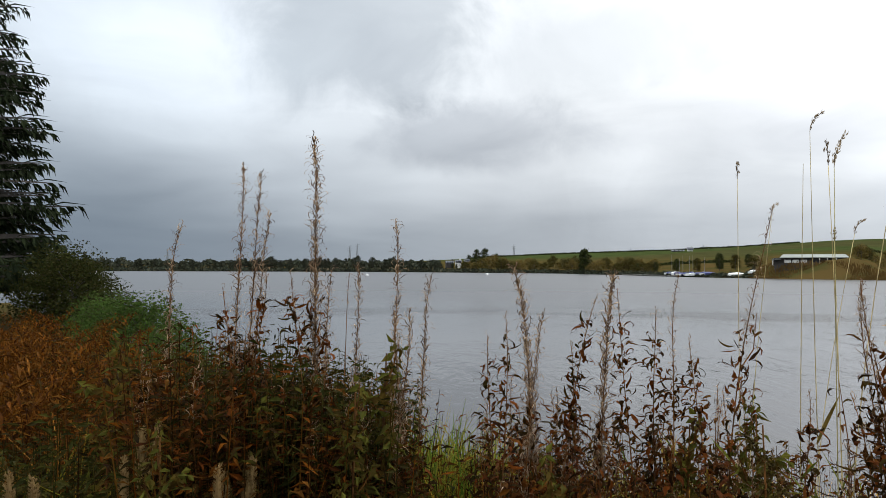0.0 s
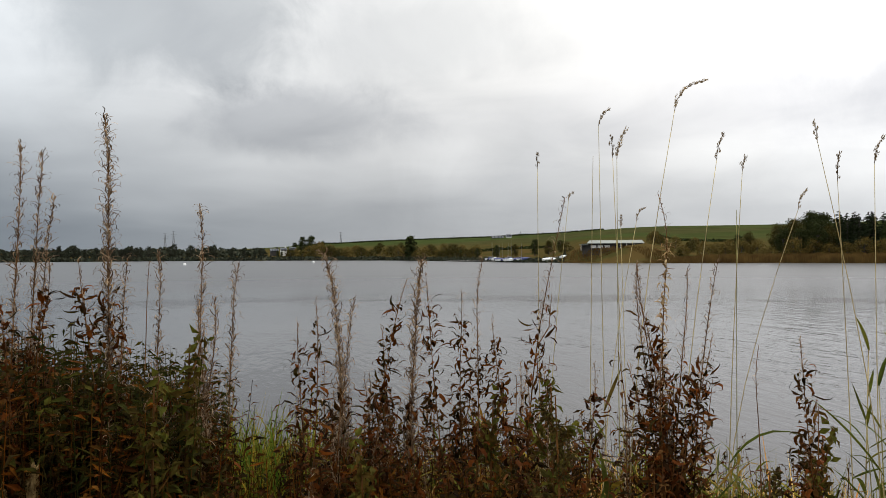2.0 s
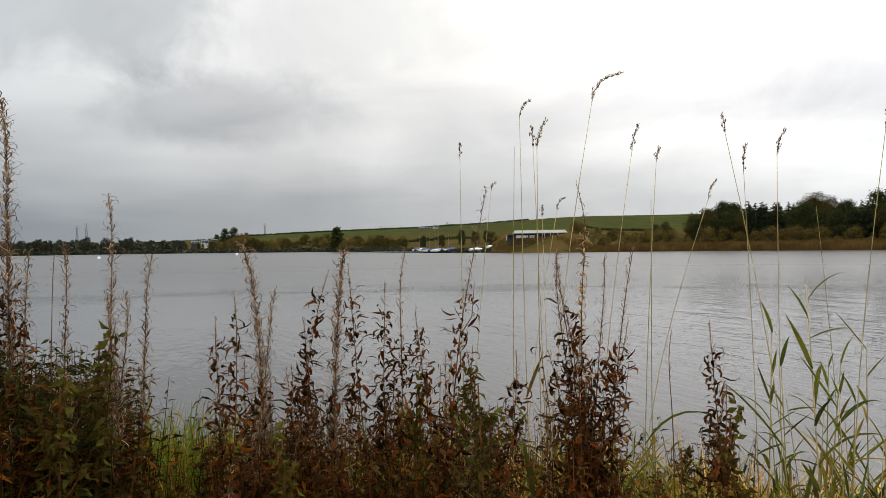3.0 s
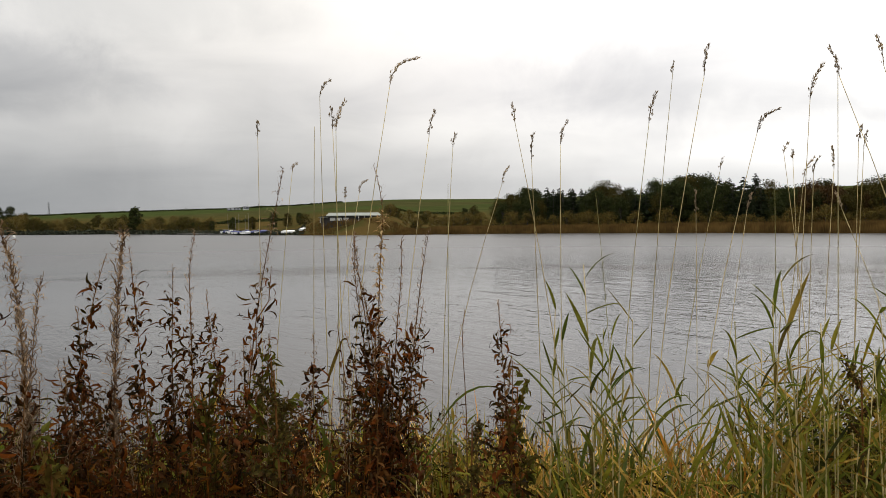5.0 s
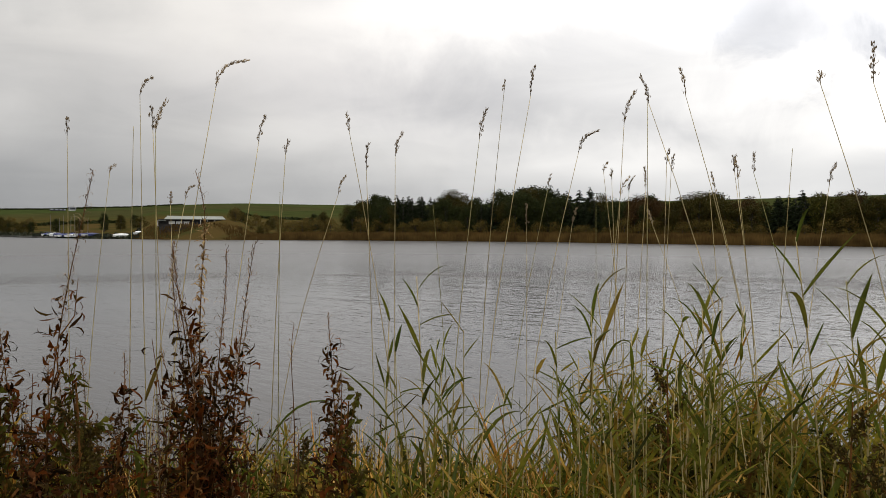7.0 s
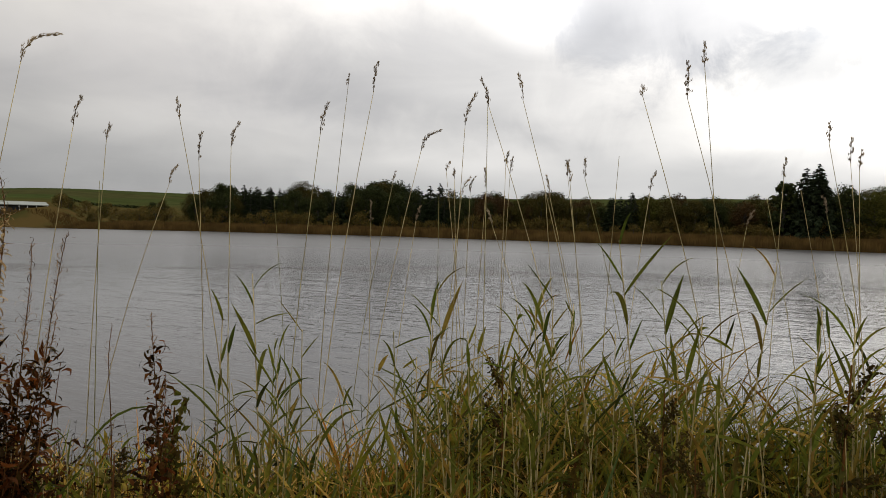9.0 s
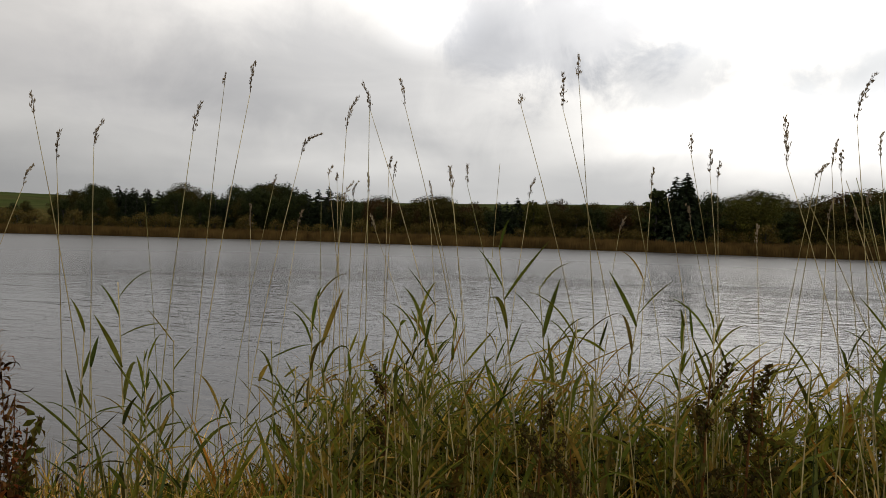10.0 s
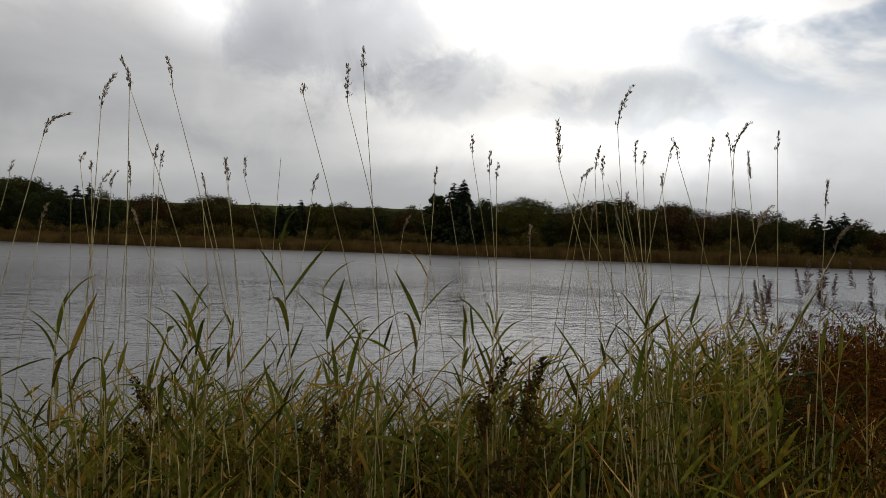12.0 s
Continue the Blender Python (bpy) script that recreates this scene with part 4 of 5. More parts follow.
REEDS_H = (
    (2.53, -0.59, 0.04, 0.20, 2.52, 0.074, 0, 0),
    (2.63, -0.63, 0.05, 0.25, 2.52, 0.094, 0, 0),
    (2.53, -0.58, 0.03, 0.16, 2.48, 0.062, 0, .04),
    (2.49, -0.54, 0.02, 0.10, 2.45, 0.041, 0, 0),
    (2.53, -0.60, 0.04, 0.21, 2.43, 0.090, -.2, .04),
    (2.59, -0.54, 0.01, 0.04, 2.43, 0.015, 0, 0),
)
HERBS_A = (
    (-0.69, 2.30, 0.05, 0.01, 2.63, -0.016, "a"),
    (-0.66, 2.36, 0.06, 0.02, 2.62, -0.017, "a"),
    (-0.66, 2.41, 0.08, 0.02, 2.49, -0.031, "a"),
    (-0.44, 2.31, 0.03, 0.00, 2.72, 0.013, "b"),
    (-1.00, 2.62, 0.04, 0.01, 2.45, -0.019, "a"),
    (-0.17, 2.39, 0.01, 0.00, 2.46, 0.004, "a"),
    (-0.07, 2.40, 0.03, 0.00, 2.27, -0.009, "a"),
    (-0.31, 2.53, 0.01, 0.00, 2.31, -0.001, "a"),
    (-0.35, 2.58, 0.01, 0.00, 2.28, -0.005, "d"),
    (-0.40, 2.37, 0.04, 0.01, 2.29, -0.017, "a"),
    (-0.15, 2.30, 0.04, 0.00, 2.16, -0.020, "a"),
    (-0.12, 2.30, -0.03, -0.00, 2.16, 0.014, "a"),
    (-0.40, 2.26, -0.08, -0.02, 2.29, 0.035, "c"),
    (-0.66, 2.26, 0.09, 0.03, 2.29, -0.038, "c"),
)
HERBS_B = (
    (-0.63, 2.21, -0.04, -0.01, 2.24, 0.018, "c"),
    (0.30, 2.23, -0.07, 0.01, 2.30, 0.022, "b"),
    (0.17, 2.19, 0.04, -0.00, 2.16, -0.014, "c"),
    (0.25, 2.34, 0.09, -0.01, 2.15, -0.037, "a"),
    (0.20, 2.24, -0.06, 0.00, 2.09, 0.025, "c"),
    (0.49, 2.20, 0.04, -0.01, 2.28, -0.007, "b"),
    (0.62, 2.21, -0.06, 0.02, 2.24, 0.020, "c"),
    (0.35, 2.27, 0.16, -0.03, 2.22, -0.053, "c"),
    (0.41, 2.26, 0.01, -0.00, 2.06, -0.006, "c"),
    (0.68, 2.25, 0.01, -0.00, 2.17, -0.005, "c"),
    (0.70, 2.19, 0.05, -0.02, 2.28, -0.015, "e"),
    (0.84, 2.14, -0.07, 0.03, 2.09, 0.027, "c"),
    (0.87, 2.18, 0.12, -0.05, 2.48, -0.040, "e"),
    (1.19, 1.85, -0.05, 0.03, 2.27, 0.023, "e"),
)
HERBS_C = (
    (1.15, 1.87, 0.03, -0.02, 2.47, 0.005, "f"),
    (1.25, 1.81, 0.06, -0.04, 2.27, -0.024, "e"),
    (1.22, 1.89, 0.06, -0.04, 2.25, -0.029, "e"),
    (1.20, 1.84, -0.07, 0.04, 2.26, 0.028, "e"),
    (1.21, 1.84, -0.10, 0.06, 2.20, 0.047, "c"),
    (1.51, 1.60, -0.03, 0.03, 2.06, 0.018, "c"),
    (1.15, 1.82, 0.13, -0.09, 2.06, -0.063, "c"),
    (1.12, 1.78, -0.07, 0.04, 1.98, 0.030, "c"),
    (1.09, 1.74, 0.03, -0.02, 2.02, -0.014, "c"),
    (0.94, 1.94, 0.06, -0.03, 1.97, -0.025, "c"),
    (1.47, 1.77, -0.01, 0.01, 2.02, 0.003, "d"),
    (1.42, 1.68, 0.09, -0.08, 1.88, -0.048, "c"),
)


def bend(base, tip, u, bow=(0, 0)):
    """A point on a stem that leaves the ground steeply and leans over to its tip."""
    k, b = 0.45 * u + 0.55 * u ** 1.7, math.sin(math.pi * u)
    return Vector((base.x + (tip.x - base.x) * k + bow[0] * b, base.y + (tip.y - base.y) * k + bow[1] * b, base.z + (tip.z - base.z) * u))


def sideways(x, y, amount):
    r = math.hypot(x, y)
    return amount * y / r, -amount * x / r


def reed_leaf_mesh(seed):
    """A strap leaf, folded along its midrib, that leaves the stem at a slant and may droop or break over."""
    R.seed(seed)
    s = Soup()
    L, w = rnd(0.12, 0.27), rnd(0.012, 0.021)
    ang, fall = rnd(0.35, 1.15), rnd(-0.1, 0.4) if seed % 5 else rnd(0.6, 1.5)
    p, pts = Vector((0, 0, 0)), []
    sway = rnd(-0.12, 0.12)
    for i in range(7):
        pts.append(p.copy())
        p = p + Vector((math.cos(ang), sway * i / 3, math.sin(ang))) * L / 6
        ang -= fall / 6 * (0.5 + 0.25 * i)
    widths = [w * k for k in (0.45, 0.85, 1.0, 0.95, 0.75, 0.42)] + [0]
    twist = rnd(-0.5, 0.5)
    s.strap(pts, widths, (0, 1, twist), 0.35)
    return s.mesh("leaf", REED_LEAF)


def nodding(length, nod):
    """The axis of a seed head that bends over towards +x."""
    def on(u):
        p, n_ = Vector((0, 0, 0)), 8
        for i in range(n_):
            a = nod * min(1.0, u * (i + 0.5) / n_ * 1.25)
            p = p + Vector((math.sin(a), 0, math.cos(a))) * (length * u / n_)
        return p
    return on


def head_mesh(length, nod, full=1.0):
    """A seed head: a thin axis with separate clusters of small pointed spikelets, looser towards the foot."""
    s = Soup()
    on = nodding(length, nod)
    s.tube([on(u) for u in (0, 0.25, 0.5, 0.75, 1)], [0.0013, 0.0012, 0.001, 0.0008, 0.0005], 4)
    n_ = max(5, int(length / 0.0072))
    for i in range(n_):
        u = 0.06 + 0.94 * (i + rnd(0.2, 0.8)) / n_
        if i in (1, 3) and n_ > 7 and R.random() < 0.55:
            continue
        d = (on(min(1, u + 0.04)) - on(u - 0.04)).normalized()
        a = rnd(0, math.tau)
        k = (0.0078 if u < 0.6 else 0.0056) * rnd(0.45, 1.2) * full
        c = on(u) + Vector((math.cos(a), math.sin(a), 0)) * k * rnd(0.2, 0.9)
        for j in range(R.choice((5, 6, 8))):
            p = c + rand_way() * k * 0.55
            s.leaf(p, p + (d + rand_way() * 0.45).normalized() * rnd(0.008, 0.015), rnd(0.0024, 0.0040), rand_way())
    return s.mesh("seed_head", HEAD)


def plume_mesh(seed):
    R.seed(seed)
    s = Soup()
    for i in range(90):
        u = R.random()
        p = Vector((0.02 * math.sin(3 * u) + 0.06 * u * u, 0, 0.24 * u))
        d = Vector((rnd(0.2, 1.0), rnd(-0.5, 0.5), rnd(-0.3, 0.8))).normalized() * rnd(0.03, 0.085) * (1.15 - 0.7 * u)
        s.leaf(p, p + d, 0.007, rand_way())
    return s.mesh("plume", foliage("reed_plume", [(0.11, 0.075, 0.075), (0.15, 0.11, 0.10), (0.09, 0.06, 0.06)], "object", 0.3))


LEAVES = [reed_leaf_mesh(100 + i) for i in range(18)]
PLUMES = [plume_mesh(300 + i) for i in range(3)]


def reed(bx, by, dx, dy, top, bow=0.0, nod=0.0, head=0.0, leaves=5, thick=0.0020, low=0.25, high=0.62, plume=False):
    base = Vector((bx, by, ground(bx, by) - 0.02))
    across = Vector((by, -bx, 0)).normalized()
    tip = Vector((bx + dx, by + dy, top)) - base
    if head:
        end = nodding(head, nod)(1.0)
        tip = tip - across * end.x - Vector((0, 0, end.z))
    words = "purple-brown feathery reed plume on a leafy stem" if plume else "tall straw-coloured reed stem with a dry seed head" if head else "green and straw reed stem with strap leaves"
    root = tagged(new("reed"), words, "reed", "reeds on the bank")
    root.location = base
    o = Vector((0, 0, 0))
    side = sideways(bx, by, bow)
    s = Soup()
    us = [i / 9 for i in range(10)]
    s.tube([bend(o, tip, u, side) for u in us], [thick * (1.3 - 0.85 * u) for u in us], 5)
    part("stem", s.mesh("stem", STRAW, True), root)
    if plume:
        part("plume", R.choice(PLUMES), root, at=Matrix.Translation(tip) @ Matrix.Rotation(rnd(0, 6.3), 4, "Z"))
    elif head:
        part("seed_head", head_mesh(head, nod, 1.5 if head > 0.12 and abs(nod) < 0.3 else 1.0), root, at=Matrix.Translation(tip) @ Matrix.Rotation(math.atan2(across.y, across.x), 4, "Z"))
    for i in range(leaves):
        u = low + (high - low) * (i + rnd(0.1, 0.9)) / leaves
        a = i * 2.6 + rnd(-0.6, 0.6)
        m = Matrix.Translation(bend(o, tip, u, side)) @ Matrix.Rotation(a, 4, "Z") @ Matrix.Scale(rnd(0.7, 1.2) * (1.15 - 0.4 * u), 4)
        part("leaf", R.choice(LEAVES), root, at=m)
    return root


R.seed(50)
for rows in (REEDS_A, REEDS_B, REEDS_C, REEDS_D, REEDS_E, REEDS_F, REEDS_G, REEDS_H):
    for row in rows:
        reed(*row, leaves=R.choice((1, 2, 3)), low=0.3, high=0.56)


def herb_leaf_mesh(seed):
    R.seed(seed)
    s = Soup()
    L, w = rnd(0.055, 0.10), rnd(0.011, 0.018)
    curl, rise = rnd(2.5, 8.0), rnd(-0.2, 0.9)
    pts = []
    p = Vector((0, 0, 0))
    ang = rise
    for i in range(6):
        pts.append(p.copy())
        p = p + Vector((math.cos(ang), 0.25 * math.sin(i * 1.7), math.sin(ang))) * (L / 5)
        ang -= curl / 5 * (0.3 + 0.25 * i)
    s.strip(pts, [w * 0.3, w * 0.8, w, w * 0.8, w * 0.45, 0], (0.15, 1, rnd(-0.5, 0.5)))
    return s.mesh("leaf", HERB_LEAF)


HERB_FOLIAGE = foliage("withered_foliage", [(0.059, 0.018, 0.005), (0.117, 0.034, 0.007), (0.019, 0.010, 0.003), (0.024, 0.018, 0.004), (0.097, 0.036, 0.009), (0.022, 0.010, 0.004), (0.013, 0.009, 0.003)], "island", 0.3)
HERB_LEAVES = [herb_leaf_mesh(400 + i) for i in range(14)]
GOLD_FOLIAGE = foliage("golden_leaf", [(0.38, 0.28, 0.15), (0.22, 0.13, 0.06), (0.46, 0.36, 0.22), (0.10, 0.055, 0.025)], "island", 0.3)


def pods_soup(s, on, u0, u1, count, size=1.0):
    """Thin split pods that stand out from the stem and curl back, shorter towards the tip."""
    for i in range(count):
        u = u0 + (u1 - u0) * (i + R.random()) / count
        p = on(u)
        a = i * 2.4 + rnd(-0.5, 0.5)
        out = Vector((math.cos(a), math.sin(a), 0))
        L = rnd(0.028, 0.078) * (1.2 - 0.6 * (u - u0) / (u1 - u0)) * size
        ang, curl = rnd(0.5, 1.4), R.choice((-1, -1, -1, 1)) * rnd(0.6, 6.5)
        pts, turn_ = [], out.cross(Vector((0, 0, 1)))
        for k in range(7):
            pts.append(p.copy())
            p = p + (out * math.cos(ang) + turn_ * (0.5 * math.sin(k * 1.3 + i)) + Vector((0, 0, 1)) * math.sin(ang)) * (L / 6)
            ang += curl / 6 * (0.2 + 0.3 * k)
        s.strip(pts, [w * size for w in (0.0018, 0.0028, 0.0032, 0.0030, 0.0026, 0.002)] + [0], out.cross(Vector((0, 0, 1))) + rand_way() * 0.5)


def curled(s, p, a, L, w):
    """One withered leaf that twists and rolls back on itself."""
    out, ang, curl = Vector((math.cos(a), math.sin(a), 0)), rnd(-0.6, 1.1), rnd(1.0, 7.0) * R.choice((1, 1, -0.5))
    side = Vector((-out.y, out.x, rnd(-0.6, 0.6)))
    pts = []
    for k in range(5):
        pts.append(p.copy())
        p = p + (out * math.cos(ang) + side * (0.25 * math.sin(k * 1.9 + a)) + Vector((0, 0, math.sin(ang)))) * (L / 4)
        ang -= curl / 4 * (0.3 + 0.3 * k)
    s.strip(pts, [w * 0.3, w, w * 0.9, w * 0.5, 0], side)


# kind: words, where pods begin and how many a metre, leaves: from, to, how many, and their mesh
HERB_KINDS = {
    "a": ("tall bare willowherb stem with curled split seed pods", 0.66, 320, 1.0, 0.36, 0.7, 34),
    "b": ("tall willowherb with a pale wispy spike of split pods", 0.62, 620, 1.15, 0.38, 0.74, 46),
    "c": ("withered willowherb with dark red-brown drooping leaves", 0.86, 150, 0.7, 0.45, 0.95, 56),
    "d": ("bare dead willowherb stem", 0.9, 90, 0.5, 0.35, 0.6, 8),
    "e": ("willowherb with withered leaves below and curled pods above", 0.76, 210, 0.75, 0.40, 0.84, 50),
    "f": ("willowherb with golden curled leaves under a hooked tip", 0.93, 120, 0.6, 0.36, 0.7, 60),
}


def willowherb(bx, by, dx, dy, top, bow, kind, joined=0):
    words, pod0, pods_n, pod_size, l0, l1, n = HERB_KINDS[kind]
    base = Vector((bx, by, ground(bx, by) - 0.02))
    tip = Vector((bx + dx, by + dy, top)) - base
    root = tagged(new("willowherb"), words, "wildflower", "willowherbs on the bank")
    root.location = base
    o = Vector((0, 0, 0))
    side = sideways(bx, by, bow)
    wob, phase, h = rnd(0.006, 0.014), rnd(0, 6.3), tip.length
    hook = Vector((*sideways(bx, by, -0.045 if kind == "f" else rnd(-0.018, 0.022)), 0))

    def on(u):
        p = bend(o, tip, u, side) + Vector((math.sin(7 * u + phase), math.cos(9 * u + phase), 0)) * (wob * u)
        k = max(0.0, (u - 0.9) / 0.1)
        return p + hook * (k * k - u * u)
    s = Soup()
    us = [i / 14 for i in range(12)] + [0.85, 0.9, 0.94, 0.97, 1.0]
    s.tube([on(u) for u in us], [0.0042 * (1.15 - 0.95 * u) for u in us], 5)
    part("stem", s.mesh("stem", HERB_STEM, True), root)
    pods = Soup()
    pods_soup(pods, on, pod0, 1.0, int((1 - pod0) * h * pods_n) + 5, pod_size)
    tagged(part("seed_spike", pods.mesh("seed_spike", POD), root, "pale curled seed pods"), kind="stuff")
    for i in range(0 if joined else n):
        u = l0 + (l1 - l0) * (i + R.random()) / n
        m = Matrix.Translation(on(u)) @ Matrix.Rotation(i * 2.4 + rnd(-0.5, 0.5), 4, "Z") @ Matrix.Rotation(rnd(-0.6, 0.6), 4, "X") @ Matrix.Scale(rnd(0.45, 1.0) * (1.25 - 0.7 * (u - l0) / (l1 - l0)), 4)
        part("leaf", R.choice(HERB_LEAVES), root, at=m)
    many, top_u = {"a": (150, 0.70), "b": (260, 0.74), "c": (240, 0.95), "d": (30, 0.6), "e": (190, 0.82), "f": (260, 0.70)}[kind]
    bush = Soup()
    for i in range(joined or many):
        u = 0.24 + (top_u - 0.24) * R.random() ** 1.2
        a = i * 2.4 + rnd(-0.4, 0.4)
        p = on(u) + Vector((math.cos(a), math.sin(a), 0)) * rnd(0, 0.07) * (1.25 - u)
        curled(bush, p, a, rnd(0.035, 0.085) * (1.25 - 0.6 * u), rnd(0.008, 0.016))
    tagged(part("foliage", bush.mesh("foliage", HERB_FOLIAGE), root), kind="stuff")
    if kind == "f":
        gold = Soup()
        for i in range(170):
            u = rnd(0.64, 0.93)
            curled(gold, on(u), i * 2.4, rnd(0.018, 0.045), rnd(0.003, 0.007))
        tagged(part("golden_foliage", gold.mesh("golden_foliage", GOLD_FOLIAGE), root, "golden curled leaves"), kind="stuff")
    if not joined and kind in "ce":
        for i in range(R.choice((1, 2, 3))):
            u, a = rnd(0.5, 0.75), rnd(0, 6.3)
            p = on(u)
            out = Vector((math.cos(a), math.sin(a), 0)) * rnd(0.06, 0.12)
            q = p + out + Vector((0, 0, rnd(0.12, 0.25)))
            mid = p + out * 0.8 + Vector((0, 0, 0.06))
            twig = Soup()
            twig.tube([p, mid, q], [0.0022, 0.0016, 0.0008], 4)
            part("side_stem", twig.mesh("side_stem", HERB_STEM), root)
            for k in range(6):
                m = Matrix.Translation(mid.lerp(q, k / 6)) @ Matrix.Rotation(k * 2.4 + a, 4, "Z") @ Matrix.Scale(rnd(0.5, 0.9), 4)
                part("leaf", R.choice(HERB_LEAVES), root, at=m)
    return root


R.seed(60)
for rows in (HERBS_A, HERBS_B, HERBS_C):
    for row in rows:
        willowherb(*row)
# shorter ones that fill the bank between them
fillers = [willowherb(*polar(a, r), rnd(-0.08, 0.08), rnd(-0.05, 0.05), 0.75 + h, 0.0, st, 240) for a, r, h, st in
           ((-14, 2.3, 1.1, "c"), (-7, 2.2, 0.95, "c"), (2, 2.5, 1.1, "e"), (9, 2.2, 1.0, "c"), (17, 2.4, 1.1, "c"), (24, 2.3, 1.0, "e"))]
for i in range(70):
    a, r = rnd(-24, 28) if i % 3 else rnd(4, 36), rnd(2.1, 3.4)
    if -2.6 < a < 3.5:
        a -= 7
    x, y = polar(a, r)
    copy_thing(R.choice(fillers), Matrix.Translation((x, y, ground(x, y) - 0.02)) @ Matrix.Rotation(rnd(0, 6.3), 4, "Z") @ Matrix.Scale(rnd(0.75, 1.1), 4))
# thick clumps of them, where several stems stand together
for ca, cr, top, n_ in ((-10.5, 2.3, 1.1, 5), (-7, 2.4, 1.08, 5), (-3.2, 2.3, 1.0, 4), (4.6, 2.2, 0.98, 5), (8.3, 2.5, 0.96, 3), (11.5, 2.4, 1.02, 3), (14.0, 2.3, 0.9, 3), (19.5, 2.4, 0.95, 3), (31.0, 2.2, 1.05, 5), (33.5, 2.3, 0.9, 4), (-15, 2.5, 1.0, 3), (-19, 2.6, 1.0, 3)):
    for k in range(n_):
        x, y = polar(ca + rnd(-1.6, 1.6), cr + rnd(-0.12, 0.12))
        copy_thing(R.choice(fillers), Matrix.Translation((x, y, ground(x, y) - 0.02)) @ Matrix.Rotation(rnd(0, 6.3), 4, "Z") @ Matrix.Scale(top * rnd(0.82, 1.05), 4))
# leafy young reeds without heads, standing in clumps with open water between
young = [reed(*polar(a, 2.6), rnd(-0.15, 0.15), rnd(-0.15, 0.15), 0.75 + h, rnd(-0.04, 0.04), leaves=n_, thick=0.0034, low=0.28, high=1.0) for a, h, n_ in ((44, 1.25, 12), (49.5, 1.4, 15), (63, 1.3, 13), (70.5, 1.35, 14), (80, 1.42, 15), (83.5, 1.3, 12), (89, 1.35, 14), (101.5, 1.3, 15))]
CLUMPS = ((36.5, 2.3, 0.72), (38.5, 2.35, 0.68), (49.5, 2.5, 0.95), (48.5, 2.6, 0.9), (56.5, 2.7, 0.8), (62, 2.5, 0.95), (66, 2.4, 0.9), (70, 2.5, 1.0), (71.5, 2.7, 0.95), (76, 2.8, 0.85), (80, 2.5, 1.05), (82.5, 2.6, 1.0), (89, 2.6, 1.0), (91, 2.8, 0.95), (96, 2.7, 0.95), (101.5, 2.6, 1.05), (105, 2.7, 1.0), (108.5, 2.9, 0.95), (112, 3.1, 0.85))
for i in range(125):
    a, r, k = CLUMPS[i % len(CLUMPS)]
    x, y = polar(a + R.gauss(0, 1.5), r + R.gauss(0, 0.14))
    copy_thing(R.choice(young), Matrix.Translation((x, y, ground(x, y) - 0.02)) @ Matrix.Rotation(rnd(0, 6.3), 4, "Z") @ Matrix.Scale(k * rnd(0.7, 1.05), 4))
# purple-brown plumes of common reed on the point
plumed = [reed(*polar(110, 6.5), rnd(-0.15, 0.15), rnd(-0.15, 0.15), 1.85, leaves=7, thick=0.003, low=0.3, high=0.9, plume=True) for i in range(3)]
for ob in plumed:
    tagged(ob, "common reed with a purple-brown feathery plume", "reed", "plumed reeds on the point")
for i in range(46):
    a = rnd(105, 126)
    x, y = polar(a, rnd(5.5, 9.0) + max(0, a - 114) * 0.3)
    copy_thing(R.choice(plumed), Matrix.Translation((x, y, max(-0.2, ground(x, y) - 0.02))) @ Matrix.Rotation(rnd(0, 6.3), 4, "Z") @ Matrix.Scale(rnd(0.85, 1.05), 4))


def dark_weed(h, wide, seed, words, mat, seedy):
    """A bushy herb: one stalk, branches, and a crowd of small leaves or seed clusters."""
    R.seed(seed)
    root = tagged(new("dark_weed"), words, "weed", "bushy weeds on the bank")
    s = Soup()
    s.tube([(0, 0, -0.02), (0.02, 0, h * 0.5), (0.03, 0.02, h)], [0.006, 0.005, 0.002], 5)
    part("stem", s.mesh("stem", HERB_STEM), root)
    for i in range(12):
        u = 0.28 + 0.70 * i / 12
        a = i * 2.4
        out = Vector((math.cos(a), math.sin(a), 0)) * wide * (1.15 - 0.8 * u) * rnd(0.7, 1.1)
        p = Vector((0.03 * u, 0.02 * u, h * u))
        q = p + out + Vector((0, 0, wide * rnd(0.3, 1.0)))
        b = Soup()
        b.tube([p, p.lerp(q, 0.5) - Vector((0, 0, 0.01)), q], [0.003, 0.002, 0.001], 4)
        br_ = part("branch", b.mesh("branch", HERB_STEM), root)
        f = Soup()
        for k in range(95 if seedy else 34):
            c = p.lerp(q, rnd(0.05, 1.08)) + rand_way() * 0.013
            L = rnd(0.010, 0.022) if seedy else rnd(0.022, 0.046)
            w = rand_way()
            w.z -= 0.2
            f.leaf(c, c + w * L, L * 0.6 if seedy else L * 0.45, rand_way())
        tagged(part("leaf_spray", f.mesh("leaf_spray", mat), br_), kind="stuff")
    return root


DOCK = foliage("dark_seed_clusters", [(0.050, 0.030, 0.012), (0.072, 0.058, 0.016), (0.036, 0.028, 0.012), (0.090, 0.080, 0.020)], through=0.2)
WEED_LEAF = foliage("dark_weed_leaves", [(0.060, 0.066, 0.014), (0.095, 0.098, 0.018), (0.095, 0.062, 0.016), (0.040, 0.042, 0.010)], through=0.4)
seedy = dark_weed(1.22, 0.13, 501, "tall weed with dark brown seed clusters among reeds", DOCK, True)
nettle = dark_weed(1.1, 0.12, 502, "dark green leafy nettle among the stems", WEED_LEAF, False)
seedy.matrix_basis = Matrix.Translation((2.50, 1.05, ground(2.50, 1.05))) @ Matrix.Scale(1.08, 4)
